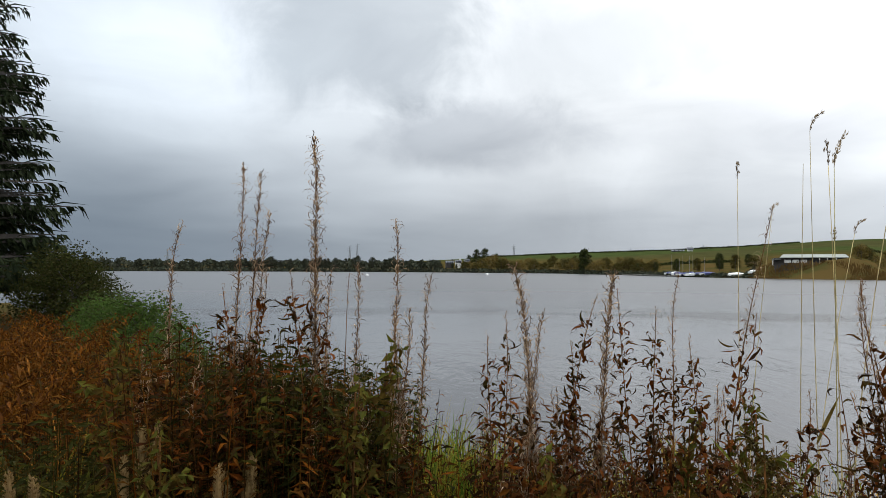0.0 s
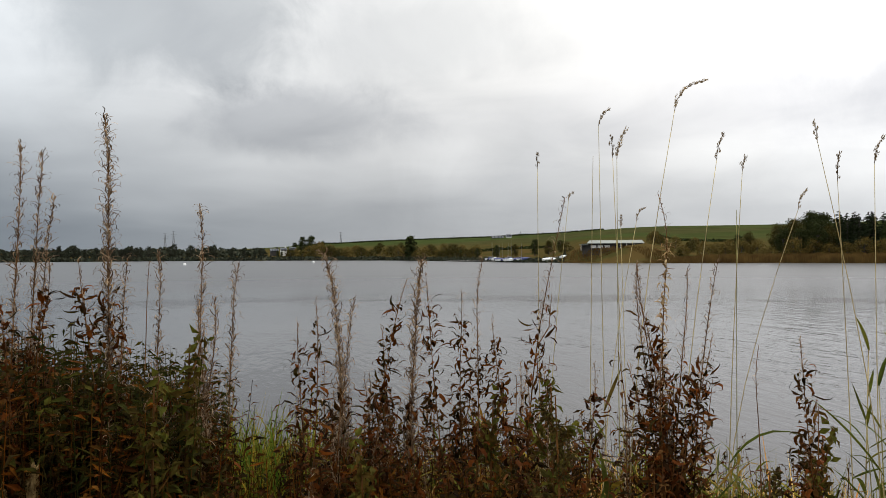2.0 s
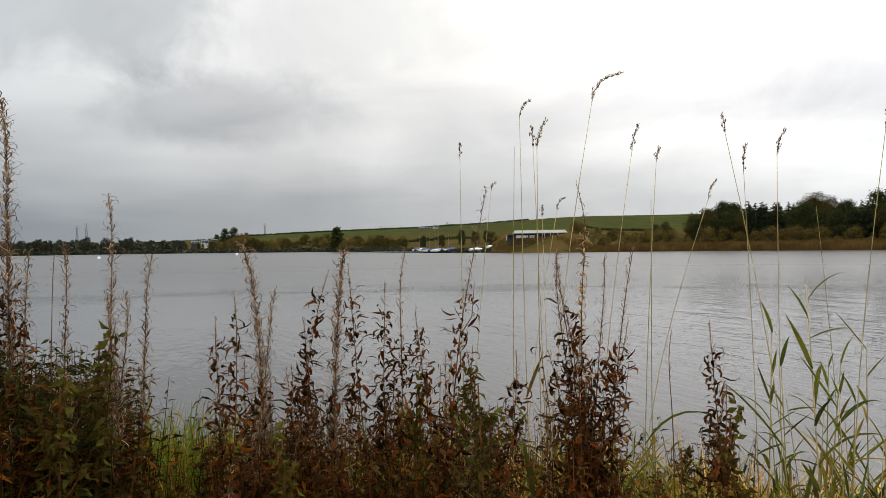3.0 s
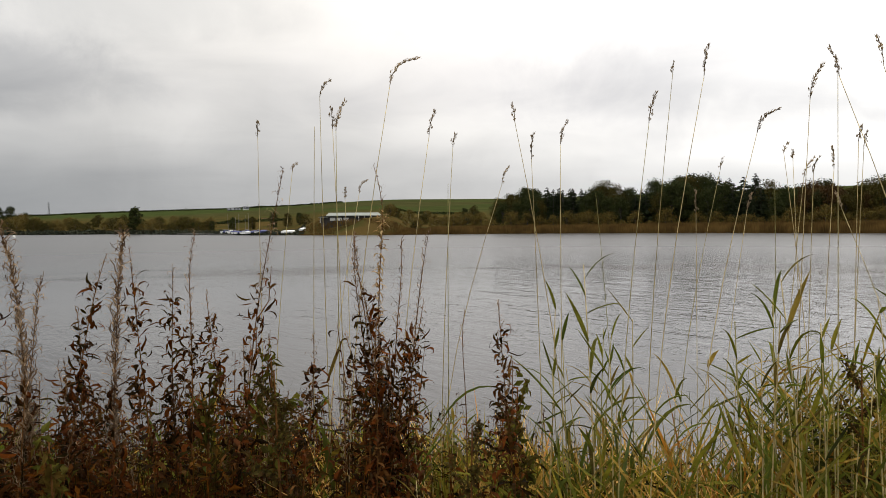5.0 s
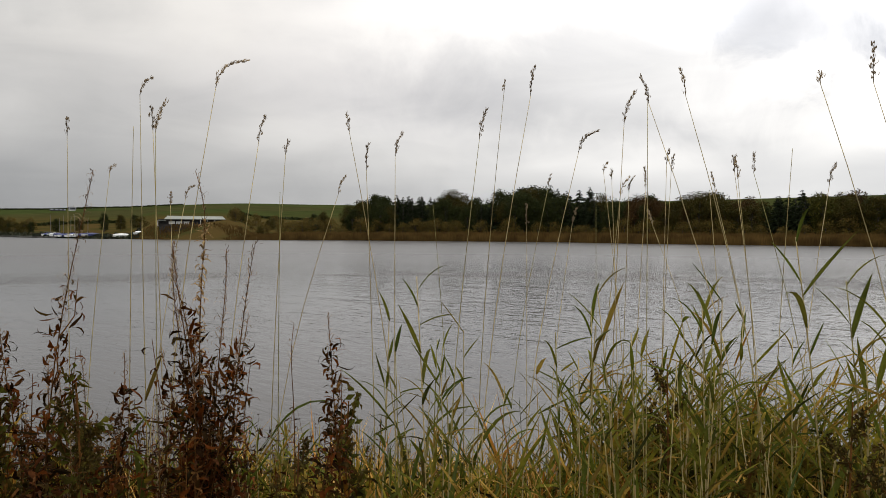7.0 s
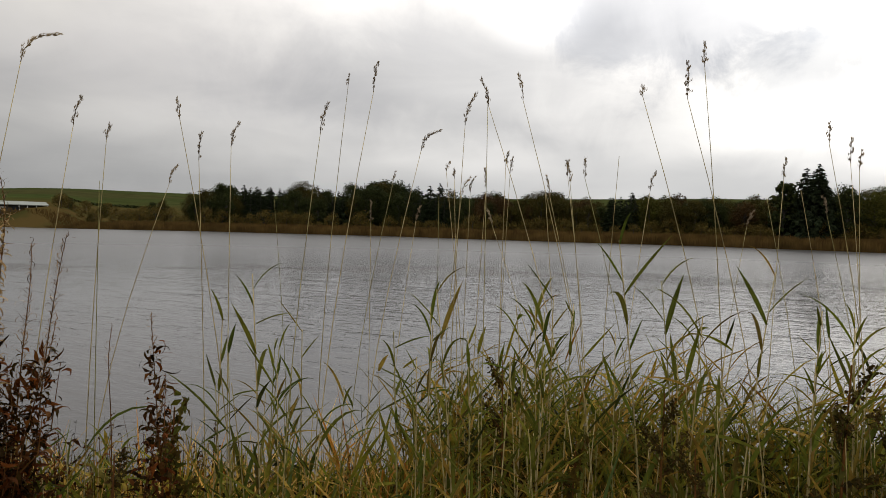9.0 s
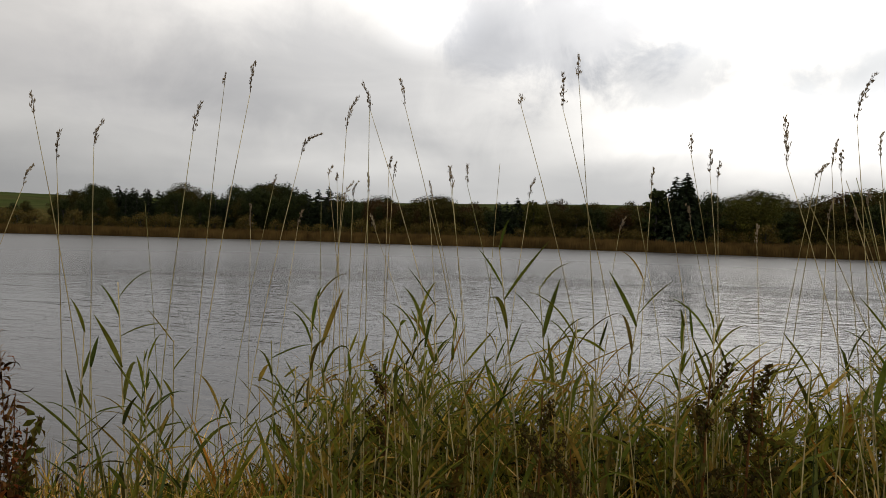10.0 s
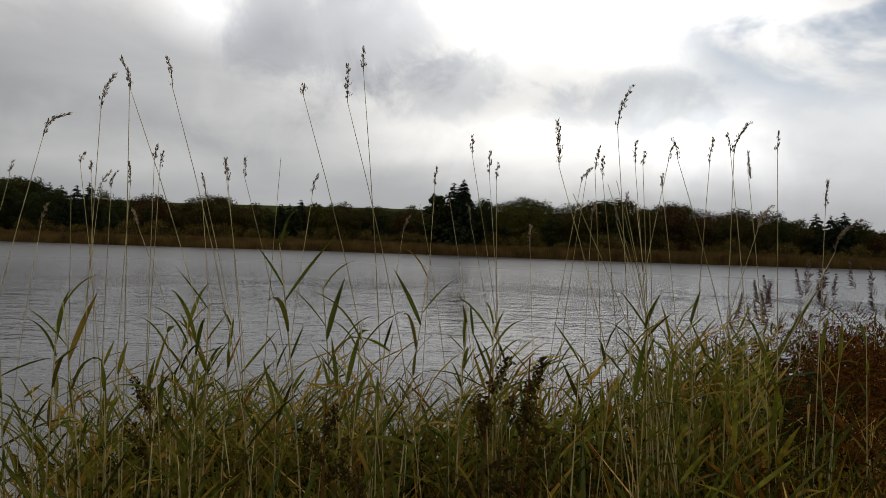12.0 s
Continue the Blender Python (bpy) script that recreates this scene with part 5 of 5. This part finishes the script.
nettle.matrix_basis = Matrix.Translation((-0.28, 2.06, ground(-0.28, 2.06))) @ Matrix.Scale(1.1, 4)
for x, y, top in ((2.54, 0.02, 1.94), (2.56, -0.1, 1.94), (2.38, 0.45, 1.83), (2.22, 0.30, 1.72), (1.31, 1.6, 1.7), (0.93, 1.95, 1.85)):
    copy_thing(seedy, Matrix.Translation((x, y, ground(x, y))) @ Matrix.Rotation(x * 9, 4, "Z") @ Matrix.Scale((top - ground(x, y)) / 1.3, 4))
for x, y, top in ((-0.20, 2.28, 2.02), (0.93, 2.12, 1.85), (0.75, 2.25, 1.8), (-1.1, 2.36, 2.02), (-0.74, 1.86, 1.84), (2.7, -0.2, 1.8), (0.35, 2.0, 1.75), (-0.5, 2.2, 1.85), (1.6, 1.75, 1.75), (2.35, 0.75, 1.65)):
    copy_thing(nettle, Matrix.Translation((x, y, ground(x, y))) @ Matrix.Rotation(x * 7, 4, "Z") @ Matrix.Scale((top - ground(x, y)) / 1.2, 4))

# broad blue-green sedge at the foot of the reeds
SEDGE = foliage("sedge_blade", [(0.075, 0.115, 0.040), (0.110, 0.150, 0.050), (0.150, 0.160, 0.045), (0.055, 0.085, 0.030), (0.24, 0.20, 0.06)], "object", 0.35, scale=9)


def sedge_blade(seed):
    R.seed(seed)
    s = Soup()
    L, w, ang = rnd(0.55, 0.95), rnd(0.016, 0.026), rnd(1.25, 1.5)
    fall = rnd(0.3, 1.3)
    p, pts = Vector((0, 0, 0)), []
    for i in range(8):
        pts.append(p.copy())
        p = p + Vector((math.cos(ang), 0.04 * math.sin(i + seed), math.sin(ang))) * L / 7
        ang -= fall / 7 * (0.15 + 0.28 * i)
    s.strap(pts, [w * k for k in (0.5, 0.8, 1.0, 1.0, 0.9, 0.7, 0.4)] + [0], (0, 1, rnd(-0.3, 0.3)), 0.3)
    return s.mesh("blade", SEDGE)


BLADES = [sedge_blade(540 + i) for i in range(10)]


def sedge_clump(x, y, tall):
    root = tagged(new("sedge_clump"), "clump of broad blue-green sedge blades on the bank", "sedge", "sedge clumps")
    root.location = (x, y, ground(x, y) - 0.02)
    for i in range(16):
        a = i * 2.4 + rnd(-0.4, 0.4)
        part("blade", R.choice(BLADES), root, at=Matrix.Translation((math.cos(a) * 0.04, math.sin(a) * 0.04, 0)) @ Matrix.Rotation(a, 4, "Z") @ Matrix.Scale(tall * rnd(0.75, 1.15), 4))


R.seed(56)
for a, r, k in ((37.3, 2.3, 1.15), (39.0, 2.5, 1.0), (49.0, 2.35, 1.15), (51.5, 2.5, 1.05), (60.5, 2.3, 1.05), (66.5, 2.5, 1.15), (71.5, 2.35, 1.2), (79.5, 2.3, 1.15), (82.0, 2.25, 1.2), (84.5, 2.4, 1.2), (88.0, 2.3, 1.1), (93.5, 2.35, 1.2), (97.0, 2.5, 1.25), (101.0, 2.4, 1.2), (105.0, 2.6, 1.2)):
    sedge_clump(*polar(a, r), k)

# bleached flower spikes close to the path
SPIKE = foliage("bleached_spike", [(0.17, 0.12, 0.055), (0.24, 0.17, 0.085), (0.11, 0.075, 0.038)], "island", 0.3)


def flower_spike(seed):
    R.seed(seed)
    root = tagged(new("flower_spike"), "bleached dead flower spike on a bare stalk", "wildflower", "dead flower spikes")
    s = Soup()
    s.tube([(0, 0, -0.02), (0.01, 0, 0.5), (0.02, 0.01, 0.95)], [0.004, 0.0035, 0.003], 5)
    part("stem", s.mesh("stem", HERB_STEM), root)
    f = Soup()
    f.tube([(0.02, 0.01, 0.84), (0.02, 0.01, 0.92), (0.022, 0.01, 1.0)], [0.008, 0.010, 0.003], 6)
    for k in range(240):
        u, a = R.random(), rnd(0, math.tau)
        w = 0.017 * (1.0 - 0.75 * u ** 2)
        p = Vector((0.02 + math.cos(a) * w * 0.6, 0.01 + math.sin(a) * w * 0.6, 0.84 + 0.16 * u))
        f.leaf(p, p + Vector((math.cos(a) * 0.008, math.sin(a) * 0.008, rnd(0.004, 0.014))), 0.004, rand_way())
    tagged(part("spike", f.mesh("spike", SPIKE), root), kind="stuff")
    return root


spikes = [flower_spike(520 + i) for i in range(2)]
for ob, (a, r) in zip(spikes, ((-17.9, 1.95), (-24.5, 2.1))):
    ob.matrix_basis = Matrix.Translation((*polar(a, r), ground(*polar(a, r))))
for a, r, k in ((-16.6, 2.05, 0.98), (-21.5, 2.0, 1.0), (-23.0, 2.2, 1.05), (-26.5, 1.95, 0.96), (-28.0, 2.15, 1.02), (-29.6, 2.0, 0.95), (-19.5, 2.15, 0.97), (-31.0, 2.2, 1.04), (-25.5, 2.3, 1.05), (-14.5, 2.1, 0.95)):
    x, y = polar(a, r)
    copy_thing(spikes[int(a) % 2], Matrix.Translation((x, y, ground(x, y))) @ Matrix.Rotation(a, 4, "Z") @ Matrix.Rotation(0.22 * math.sin(a * 3), 4, "X") @ Matrix.Scale(k, 4))

# ---- undergrowth ----
RED_BROWN = foliage("red_brown_undergrowth", [(0.060, 0.017, 0.003), (0.127, 0.043, 0.005), (0.017, 0.013, 0.003), (0.018, 0.008, 0.003), (0.111, 0.048, 0.009), (0.016, 0.016, 0.004), (0.037, 0.012, 0.003), (0.011, 0.009, 0.003)], through=0.3)
GRASS_MIX = foliage("autumn_grass", [(0.113, 0.138, 0.016), (0.167, 0.167, 0.020), (0.319, 0.204, 0.035), (0.054, 0.069, 0.011), (0.479, 0.283, 0.063), (0.127, 0.123, 0.016), (0.080, 0.041, 0.011)], through=0.3)
GRASS_GREEN = foliage("fresh_bank_grass", [(0.058, 0.115, 0.013), (0.095, 0.145, 0.017), (0.17, 0.17, 0.024), (0.22, 0.19, 0.03)], through=0.5)
BRACKEN = foliage("dead_bracken", [(0.070, 0.024, 0.004), (0.026, 0.012, 0.004), (0.131, 0.046, 0.006), (0.040, 0.017, 0.004), (0.168, 0.070, 0.011), (0.023, 0.018, 0.005)], through=0.3)
NETTLE = foliage("dark_herb_leaves", [(0.013, 0.016, 0.004), (0.026, 0.030, 0.006), (0.020, 0.016, 0.006), (0.047, 0.047, 0.010), (0.034, 0.022, 0.006)], through=0.3)
STRAW_GRASS = foliage("dead_straw_grass", [(0.514, 0.304, 0.082), (0.364, 0.210, 0.051), (0.664, 0.462, 0.175), (0.343, 0.147, 0.036)], through=0.3)


def spot(a0, a1, r0, r1):
    """A random place on the bank, evenly spread over the ground."""
    r = math.sqrt(rnd(r0 * r0, r1 * r1))
    return polar(rnd(a0, a1), r)


def blades(s, n, region, h0, h1, w, flop=0.4, keep=None):
    for i in range(n):
        x, y = spot(*region)
        if keep and R.random() > keep(math.degrees(math.atan2(x, y)), math.hypot(x, y)):
            continue
        g = ground(x, y)
        if g < -0.12:
            continue
        h, a = rnd(h0, h1), rnd(0, math.tau)
        out = Vector((math.cos(a), math.sin(a), 0))
        f = h * flop * R.random()
        b = Vector((x, y, g - 0.02))
        droop = h * 0.35 * R.random() ** 3
        pts = [b, b + out * f * 0.15 + Vector((0, 0, h * 0.4)), b + out * f * 0.5 + Vector((0, 0, h * 0.75)), b + out * f + Vector((0, 0, h - droop))]
        s.strip(pts, [w * 0.7, w, w * 0.75, 0], (-out.y + rnd(-0.4, 0.4), out.x, rnd(-0.2, 0.2)))


def leafy(s, n, region, h0, h1, leaf, count, keep=None, spread=0.10, bare=0.25):
    """Upright stalks set with leaves from some way up."""
    for i in range(n):
        x, y = spot(*region)
        if keep and R.random() > keep(math.degrees(math.atan2(x, y)), math.hypot(x, y)):
            continue
        g = ground(x, y)
        if g < 0.0:
            continue
        h = rnd(h0, h1)
        b, t = Vector((x, y, g - 0.02)), Vector((x + rnd(-0.12, 0.12) * h, y + rnd(-0.12, 0.12) * h, g + h))
        side = rand_way()
        s.strip([b, b.lerp(t, 0.5), t], [0.006, 0.005, 0.002], (side.x, side.y, 0))
        for k in range(count):
            u = bare + (1 - bare) * (k + R.random()) / count
            p = b.lerp(t, u)
            a = k * 2.4 + rnd(-0.6, 0.6)
            L = leaf * rnd(0.6, 1.3) * (1.15 - 0.5 * u)
            q = p + Vector((math.cos(a), math.sin(a), rnd(-0.7, 0.5))) * L
            s.leaf(p, q, L * rnd(0.16, 0.36), rand_way() + Vector((0, 0, 1)), sag=rnd(-0.15, 0.2) * L)



def growth(k, lo=0.0):
    """Where one kind of growth gathers: a slow noise over the bank."""
    return lambda a, r: 1.0 if bumps(*polar(a, r), 1.4, k) > lo else 0.1


R.seed(70)
rb = Soup()
leafy(rb, 500, (-24, -11, 2.1, 3.6), 0.90, 1.34, 0.062, 32, growth(3.0, -0.12))
leafy(rb, 700, (-13, -2.6, 2.1, 3.6), 0.80, 1.26, 0.060, 30, growth(3.0, -0.12))
blades(rb, 6500, (-40, 44, 1.8, 4.6), 0.5, 1.15, 0.006, 0.3, lambda a, r: 0.3 if a < -14 else 1.0 if a < 30 else 0.5)
leafy(rb, 1400, (-17, 44, 1.9, 4.0), 0.6, 1.12, 0.065, 26, lambda a, r: (1.0 if a < 30 else 0.5) * (0.2 if -2.6 < a < 4 and r > 2.2 else 1.0))
leafy(rb, 150, (-3, 5, 1.9, 2.5), 0.55, 0.92, 0.06, 28)
leafy(rb, 240, (4, 24, 2.0, 3.0), 0.75, 1.12, 0.06, 30, growth(3.0, -0.1))
stuff("red_brown_undergrowth", rb, RED_BROWN, "dense red-brown withered undergrowth along the bank", "undergrowth")
gr = Soup()
blades(gr, 3600, (30, 125, 2.6, 3.5), 0.6, 1.06, 0.012, 0.6)
blades(gr, 2200, (30, 125, 2.0, 2.6), 0.45, 0.85, 0.011, 0.8)
blades(gr, 4200, (40, 125, 3.2, 5.0), 0.45, 0.9, 0.013, 0.6)
blades(gr, 7000, (-20, 40, 1.8, 5.6), 0.4, 0.9, 0.009, 0.6)
stuff("bank_grass", gr, GRASS_MIX, "rank green and yellow grass on the bank", "grass")


def tufts(s, n, region, h0, h1, w, count=34, keep=None):
    """Grass in separate clumps, the blades leaning outwards from each root."""
    for i in range(n):
        x, y = spot(*region)
        g = ground(x, y)
        if g < 0.0 or (keep and R.random() > keep(math.degrees(math.atan2(x, y)), math.hypot(x, y))):
            continue
        H, tilt_ = rnd(h0, h1), rnd(0.25, 0.6)
        for k in range(count):
            a = rnd(0, math.tau)
            out = Vector((math.cos(a), math.sin(a), 0))
            h = H * rnd(0.55, 1.05)
            b = Vector((x, y, g - 0.02)) + out * rnd(0, 0.05)
            f, dr = h * tilt_ * rnd(0.2, 1.2), h * 0.45 * R.random() ** 2.5
            ww = w * rnd(0.6, 1.3)
            s.strip([b, b + out * f * 0.18 + Vector((0, 0, h * 0.42)), b + out * f * 0.55 + Vector((0, 0, h * 0.78)), b + out * f * 1.1 + Vector((0, 0, h - dr))], [ww * 0.6, ww, ww * 0.75, 0], (-out.y + rnd(-0.5, 0.5), out.x, rnd(-0.3, 0.3)))


for name_, cols, n_, k_, words in (
        ("green_tufts", [(0.070, 0.098, 0.008), (0.10, 0.130, 0.010), (0.032, 0.044, 0.006), (0.16, 0.165, 0.014)], 230, 11.0, "clumps of green bank grass"),
        ("yellow_tufts", [(0.20, 0.165, 0.014), (0.30, 0.21, 0.022), (0.11, 0.10, 0.010), (0.42, 0.28, 0.045)], 170, 12.0, "clumps of yellowing bank grass"),
        ("brown_tufts", [(0.22, 0.092, 0.014), (0.12, 0.050, 0.010), (0.36, 0.16, 0.026), (0.06, 0.030, 0.008)], 200, 13.0, "clumps of dead orange-brown grass")):
    tf = Soup()
    tufts(tf, int(n_ * 0.35), (30, 113, 2.0, 2.6), 0.5, 0.92, 0.014, 20, keep=growth(k_, -0.1))
    tufts(tf, n_, (30, 113, 2.6, 3.5), 0.62, 1.12, 0.016, 20, keep=growth(k_, -0.05))
    tufts(tf, n_ // 2, (28, 110, 3.2, 4.8), 0.5, 0.95, 0.016, 22, keep=growth(k_, -0.05))
    tufts(tf, n_ // 2, (-3, 44, 1.9, 2.5), 0.5, 0.86, 0.013, 24)
    tufts(tf, n_ // 2, (4, 44, 2.4, 3.6), 0.5, 0.9, 0.012, 26)
    tufts(tf, n_ // 3, (-36, 30, 2.0, 3.6), 0.6, 1.0, 0.010, keep=growth(k_, 0.05))
    stuff(name_, tf, foliage(name_, cols, through=0.3), words, "grass")
turf = Soup()
blades(turf, 9000, (-180, 180, 0.3, 5.0), 0.04, 0.13, 0.006, 0.7, lambda a, r: 1.0 if r < 2.3 or not -45 < a < 125 else 0.0)
stuff("trodden_turf", turf, foliage("trodden_turf", [(0.05, 0.065, 0.014), (0.08, 0.085, 0.02), (0.14, 0.11, 0.04)], through=0.3), "short trodden grass on the bank path", "grass")
gg = Soup()
tufts(gg, 110, (-3.5, 5, 2.8, 4.4), 0.85, 1.12, 0.011)
tufts(gg, 120, (5, 34, 3.0, 4.4), 0.65, 0.98, 0.010)
blades(gg, 7000, (-16, 34, 3.4, 6.4), 0.35, 0.75, 0.010, 0.5)
stuff("waterside_grass", gg, GRASS_GREEN, "bright green grass at the water's edge", "grass")
sg = Soup()
blades(sg, 4200, (20, 125, 1.8, 4.0), 0.4, 1.0, 0.008, 1.0)
blades(sg, 700, (26, 116, 2.0, 3.0), 0.7, 1.05, 0.014, 1.3)
blades(sg, 420, (8, 50, 1.9, 2.7), 0.5, 0.85, 0.012, 1.4)
blades(sg, 900, (-40, -12, 1.9, 3.2), 0.4, 0.85, 0.006, 0.9)
blades(sg, 1500, (-42, -16, 1.8, 2.6), 0.4, 0.8, 0.005, 0.8)
blades(sg, 700, (-30, 20, 1.9, 3.2), 0.5, 0.9, 0.005, 0.7)
tufts(sg, 46, (16, 56, 1.8, 2.2), 0.55, 0.82, 0.010, 22)
tufts(sg, 230, (40, 116, 2.0, 2.6), 0.6, 0.98, 0.010, 18, growth(15.0, -0.05))
blades(sg, 500, (40, 116, 2.0, 2.5), 0.6, 0.95, 0.013, 1.7)
stuff("dead_grass", sg, STRAW_GRASS, "bleached straw-coloured dead grass", "grass")
fg = Soup()
tufts(fg, 120, (14, 60, 1.8, 2.25), 0.55, 0.86, 0.013, 22)
tufts(fg, 250, (50, 116, 2.05, 2.65), 0.6, 0.98, 0.013, 20, growth(16.0, -0.25))
stuff("path_grass", fg, foliage("path_grass", [(0.259, 0.279, 0.019), (0.420, 0.338, 0.027), (0.153, 0.192, 0.013), (0.679, 0.411, 0.047), (0.324, 0.295, 0.021)], through=0.45), "lush yellow-green grass beside the bank path", "grass")
br = Soup()


def fronds(s, n, region, h0, h1):
    """Dead bracken: arching stalks with pairs of drooping, feathery side fronds."""
    for i in range(n):
        x, y = spot(*region)
        g = ground(x, y)
        if g < 0.05:
            continue
        h, a = rnd(h0, h1), rnd(0, math.tau)
        out = Vector((math.cos(a), math.sin(a), 0))
        side = Vector((-out.y, out.x, 0))
        b = Vector((x, y, g - 0.02))

        def on(u):
            return b + out * (h * 0.45 * u * u) + Vector((0, 0, h * (1.15 * u - 0.28 * u ** 3)))
        s.strip([on(0), on(0.4), on(0.75), on(1)], [0.008, 0.007, 0.004, 0], side)
        for k in range(15):
            u = 0.34 + 0.64 * k / 15
            L = h * 0.26 * (1.1 - u) + 0.03
            for sd in (-1, 1):
                p = on(u)
                e = (side * sd + out * 0.3 + Vector((0, 0, rnd(-0.5, 0.25)))).normalized()
                q = p + e * L * rnd(0.7, 1.1) - Vector((0, 0, L * rnd(0.05, 0.4)))
                s.leaf(p, q, L * 0.13, Vector((0, 0, 1)) + rand_way() * 0.5)
                for w in (0.35, 0.65):
                    r = p.lerp(q, w)
                    s.leaf(r, r + out * L * 0.16 + Vector((0, 0, rnd(-0.05, 0.04))), L * 0.10, rand_way())
                    s.leaf(r, r - out * L * 0.16 + Vector((0, 0, rnd(-0.05, 0.04))), L * 0.10, rand_way())


fronds(br, 380, (-50, -25.5, 4.0, 9.5), 0.8, 1.3)
fronds(br, 110, (-50, -27.5, 3.6, 5.5), 1.0, 1.4)
fronds(br, 25, (-50, -20, 1.9, 3.2), 0.5, 0.9)
fronds(br, 380, (111, 135, 2.6, 8.0), 0.9, 1.35)
fronds(br, 110, (-26, -12, 3.0, 7.0), 0.5, 0.9)
stuff("dead_bracken", br, BRACKEN, "rust-orange dead bracken on the bank", "bracken")


def thicket(s, n, region, h0, h1, keep=None):
    """Many reed shoots with stiff strap leaves."""
    for i in range(n):
        x, y = spot(*region)
        g = ground(x, y)
        if g < -0.1 or (keep and R.random() > keep(math.degrees(math.atan2(x, y)), math.hypot(x, y))):
            continue
        h = rnd(h0, h1)
        b = Vector((x, y, g - 0.02))
        t = b + Vector((rnd(-0.15, 0.15), rnd(-0.15, 0.15), h))
        sw = rand_way()
        s.strip([b, b.lerp(t, 0.5), t], [0.006, 0.005, 0.002], (sw.x, sw.y, 0.01))
        for k in range(10):
            p = b.lerp(t, 0.3 + 0.7 * (k + R.random()) / 10)
            a, ang, L = k * 2.6 + rnd(-0.7, 0.7), rnd(0.35, 1.2), rnd(0.13, 0.30)
            out = Vector((math.cos(a), math.sin(a), 0))
            fall = rnd(0.0, 0.4) if R.random() < 0.7 else rnd(0.6, 1.6)
            w = rnd(0.011, 0.022)
            pts = []
            for j in range(4):
                pts.append(p.copy())
                p = p + (out * math.cos(ang) + Vector((0, 0, math.sin(ang)))) * L / 3
                ang -= fall / 3 * (0.6 + 0.4 * j)
            s.strip(pts, [w * 0.5, w, w * 0.7, 0], Vector((-out.y, out.x, rnd(-0.4, 0.4))))


th = Soup()
thicket(th, 800, (57, 109, 2.6, 3.6), 0.75, 1.36, growth(6.0, -0.05))
thicket(th, 90, (57, 114, 2.1, 2.6), 0.6, 1.05, growth(6.0, -0.05))
thicket(th, 170, (34, 57, 2.1, 3.2), 0.6, 1.05)
thicket(th, 800, (61, 108, 3.1, 4.6), 0.85, 1.42, growth(7.0, -0.2))
thicket(th, 40, (12, 32, 2.2, 3.4), 0.7, 1.1)
stuff("reed_thicket", th, foliage("reed_thicket_leaf", [(0.127, 0.152, 0.020), (0.033, 0.044, 0.010), (0.243, 0.210, 0.030), (0.094, 0.124, 0.020), (0.375, 0.242, 0.055), (0.037, 0.047, 0.012), (0.171, 0.170, 0.022), (0.221, 0.105, 0.020)], through=0.35), "thicket of young green and yellowing reed leaves", "reeds")
ne = Soup()
leafy(ne, 700, (-42, -20, 2.0, 3.4), 0.55, 1.0, 0.066, 34)
leafy(ne, 700, (-21, -12, 2.1, 3.8), 0.9, 1.36, 0.066, 34, lambda a, r: 1.1 - growth(3.0, -0.12)(a, r))
leafy(ne, 1500, (-16, -3.5, 2.1, 3.6), 0.8, 1.3, 0.066, 34, lambda a, r: 1.1 - growth(3.0, -0.12)(a, r))
leafy(ne, 420, (-42, 32, 1.9, 3.4), 0.5, 0.95, 0.065, 34)
leafy(ne, 650, (30, 118, 2.5, 3.3), 0.5, 0.95, 0.075, 34, growth(4.0, 0.0))
leafy(ne, 500, (36, 62, 2.9, 4.8), 0.4, 0.82, 0.08, 26)
leafy(ne, 1300, (62, 114, 2.9, 4.7), 0.55, 1.12, 0.08, 28)
leafy(ne, 160, (-30, -12, 3.2, 8.0), 0.5, 0.95, 0.08, 34)
leafy(ne, 220, (104, 126, 3.4, 8.0), 0.5, 0.95, 0.08, 34)
stuff("dark_weeds", ne, NETTLE, "dark green nettles and weeds among the grass", "weeds")
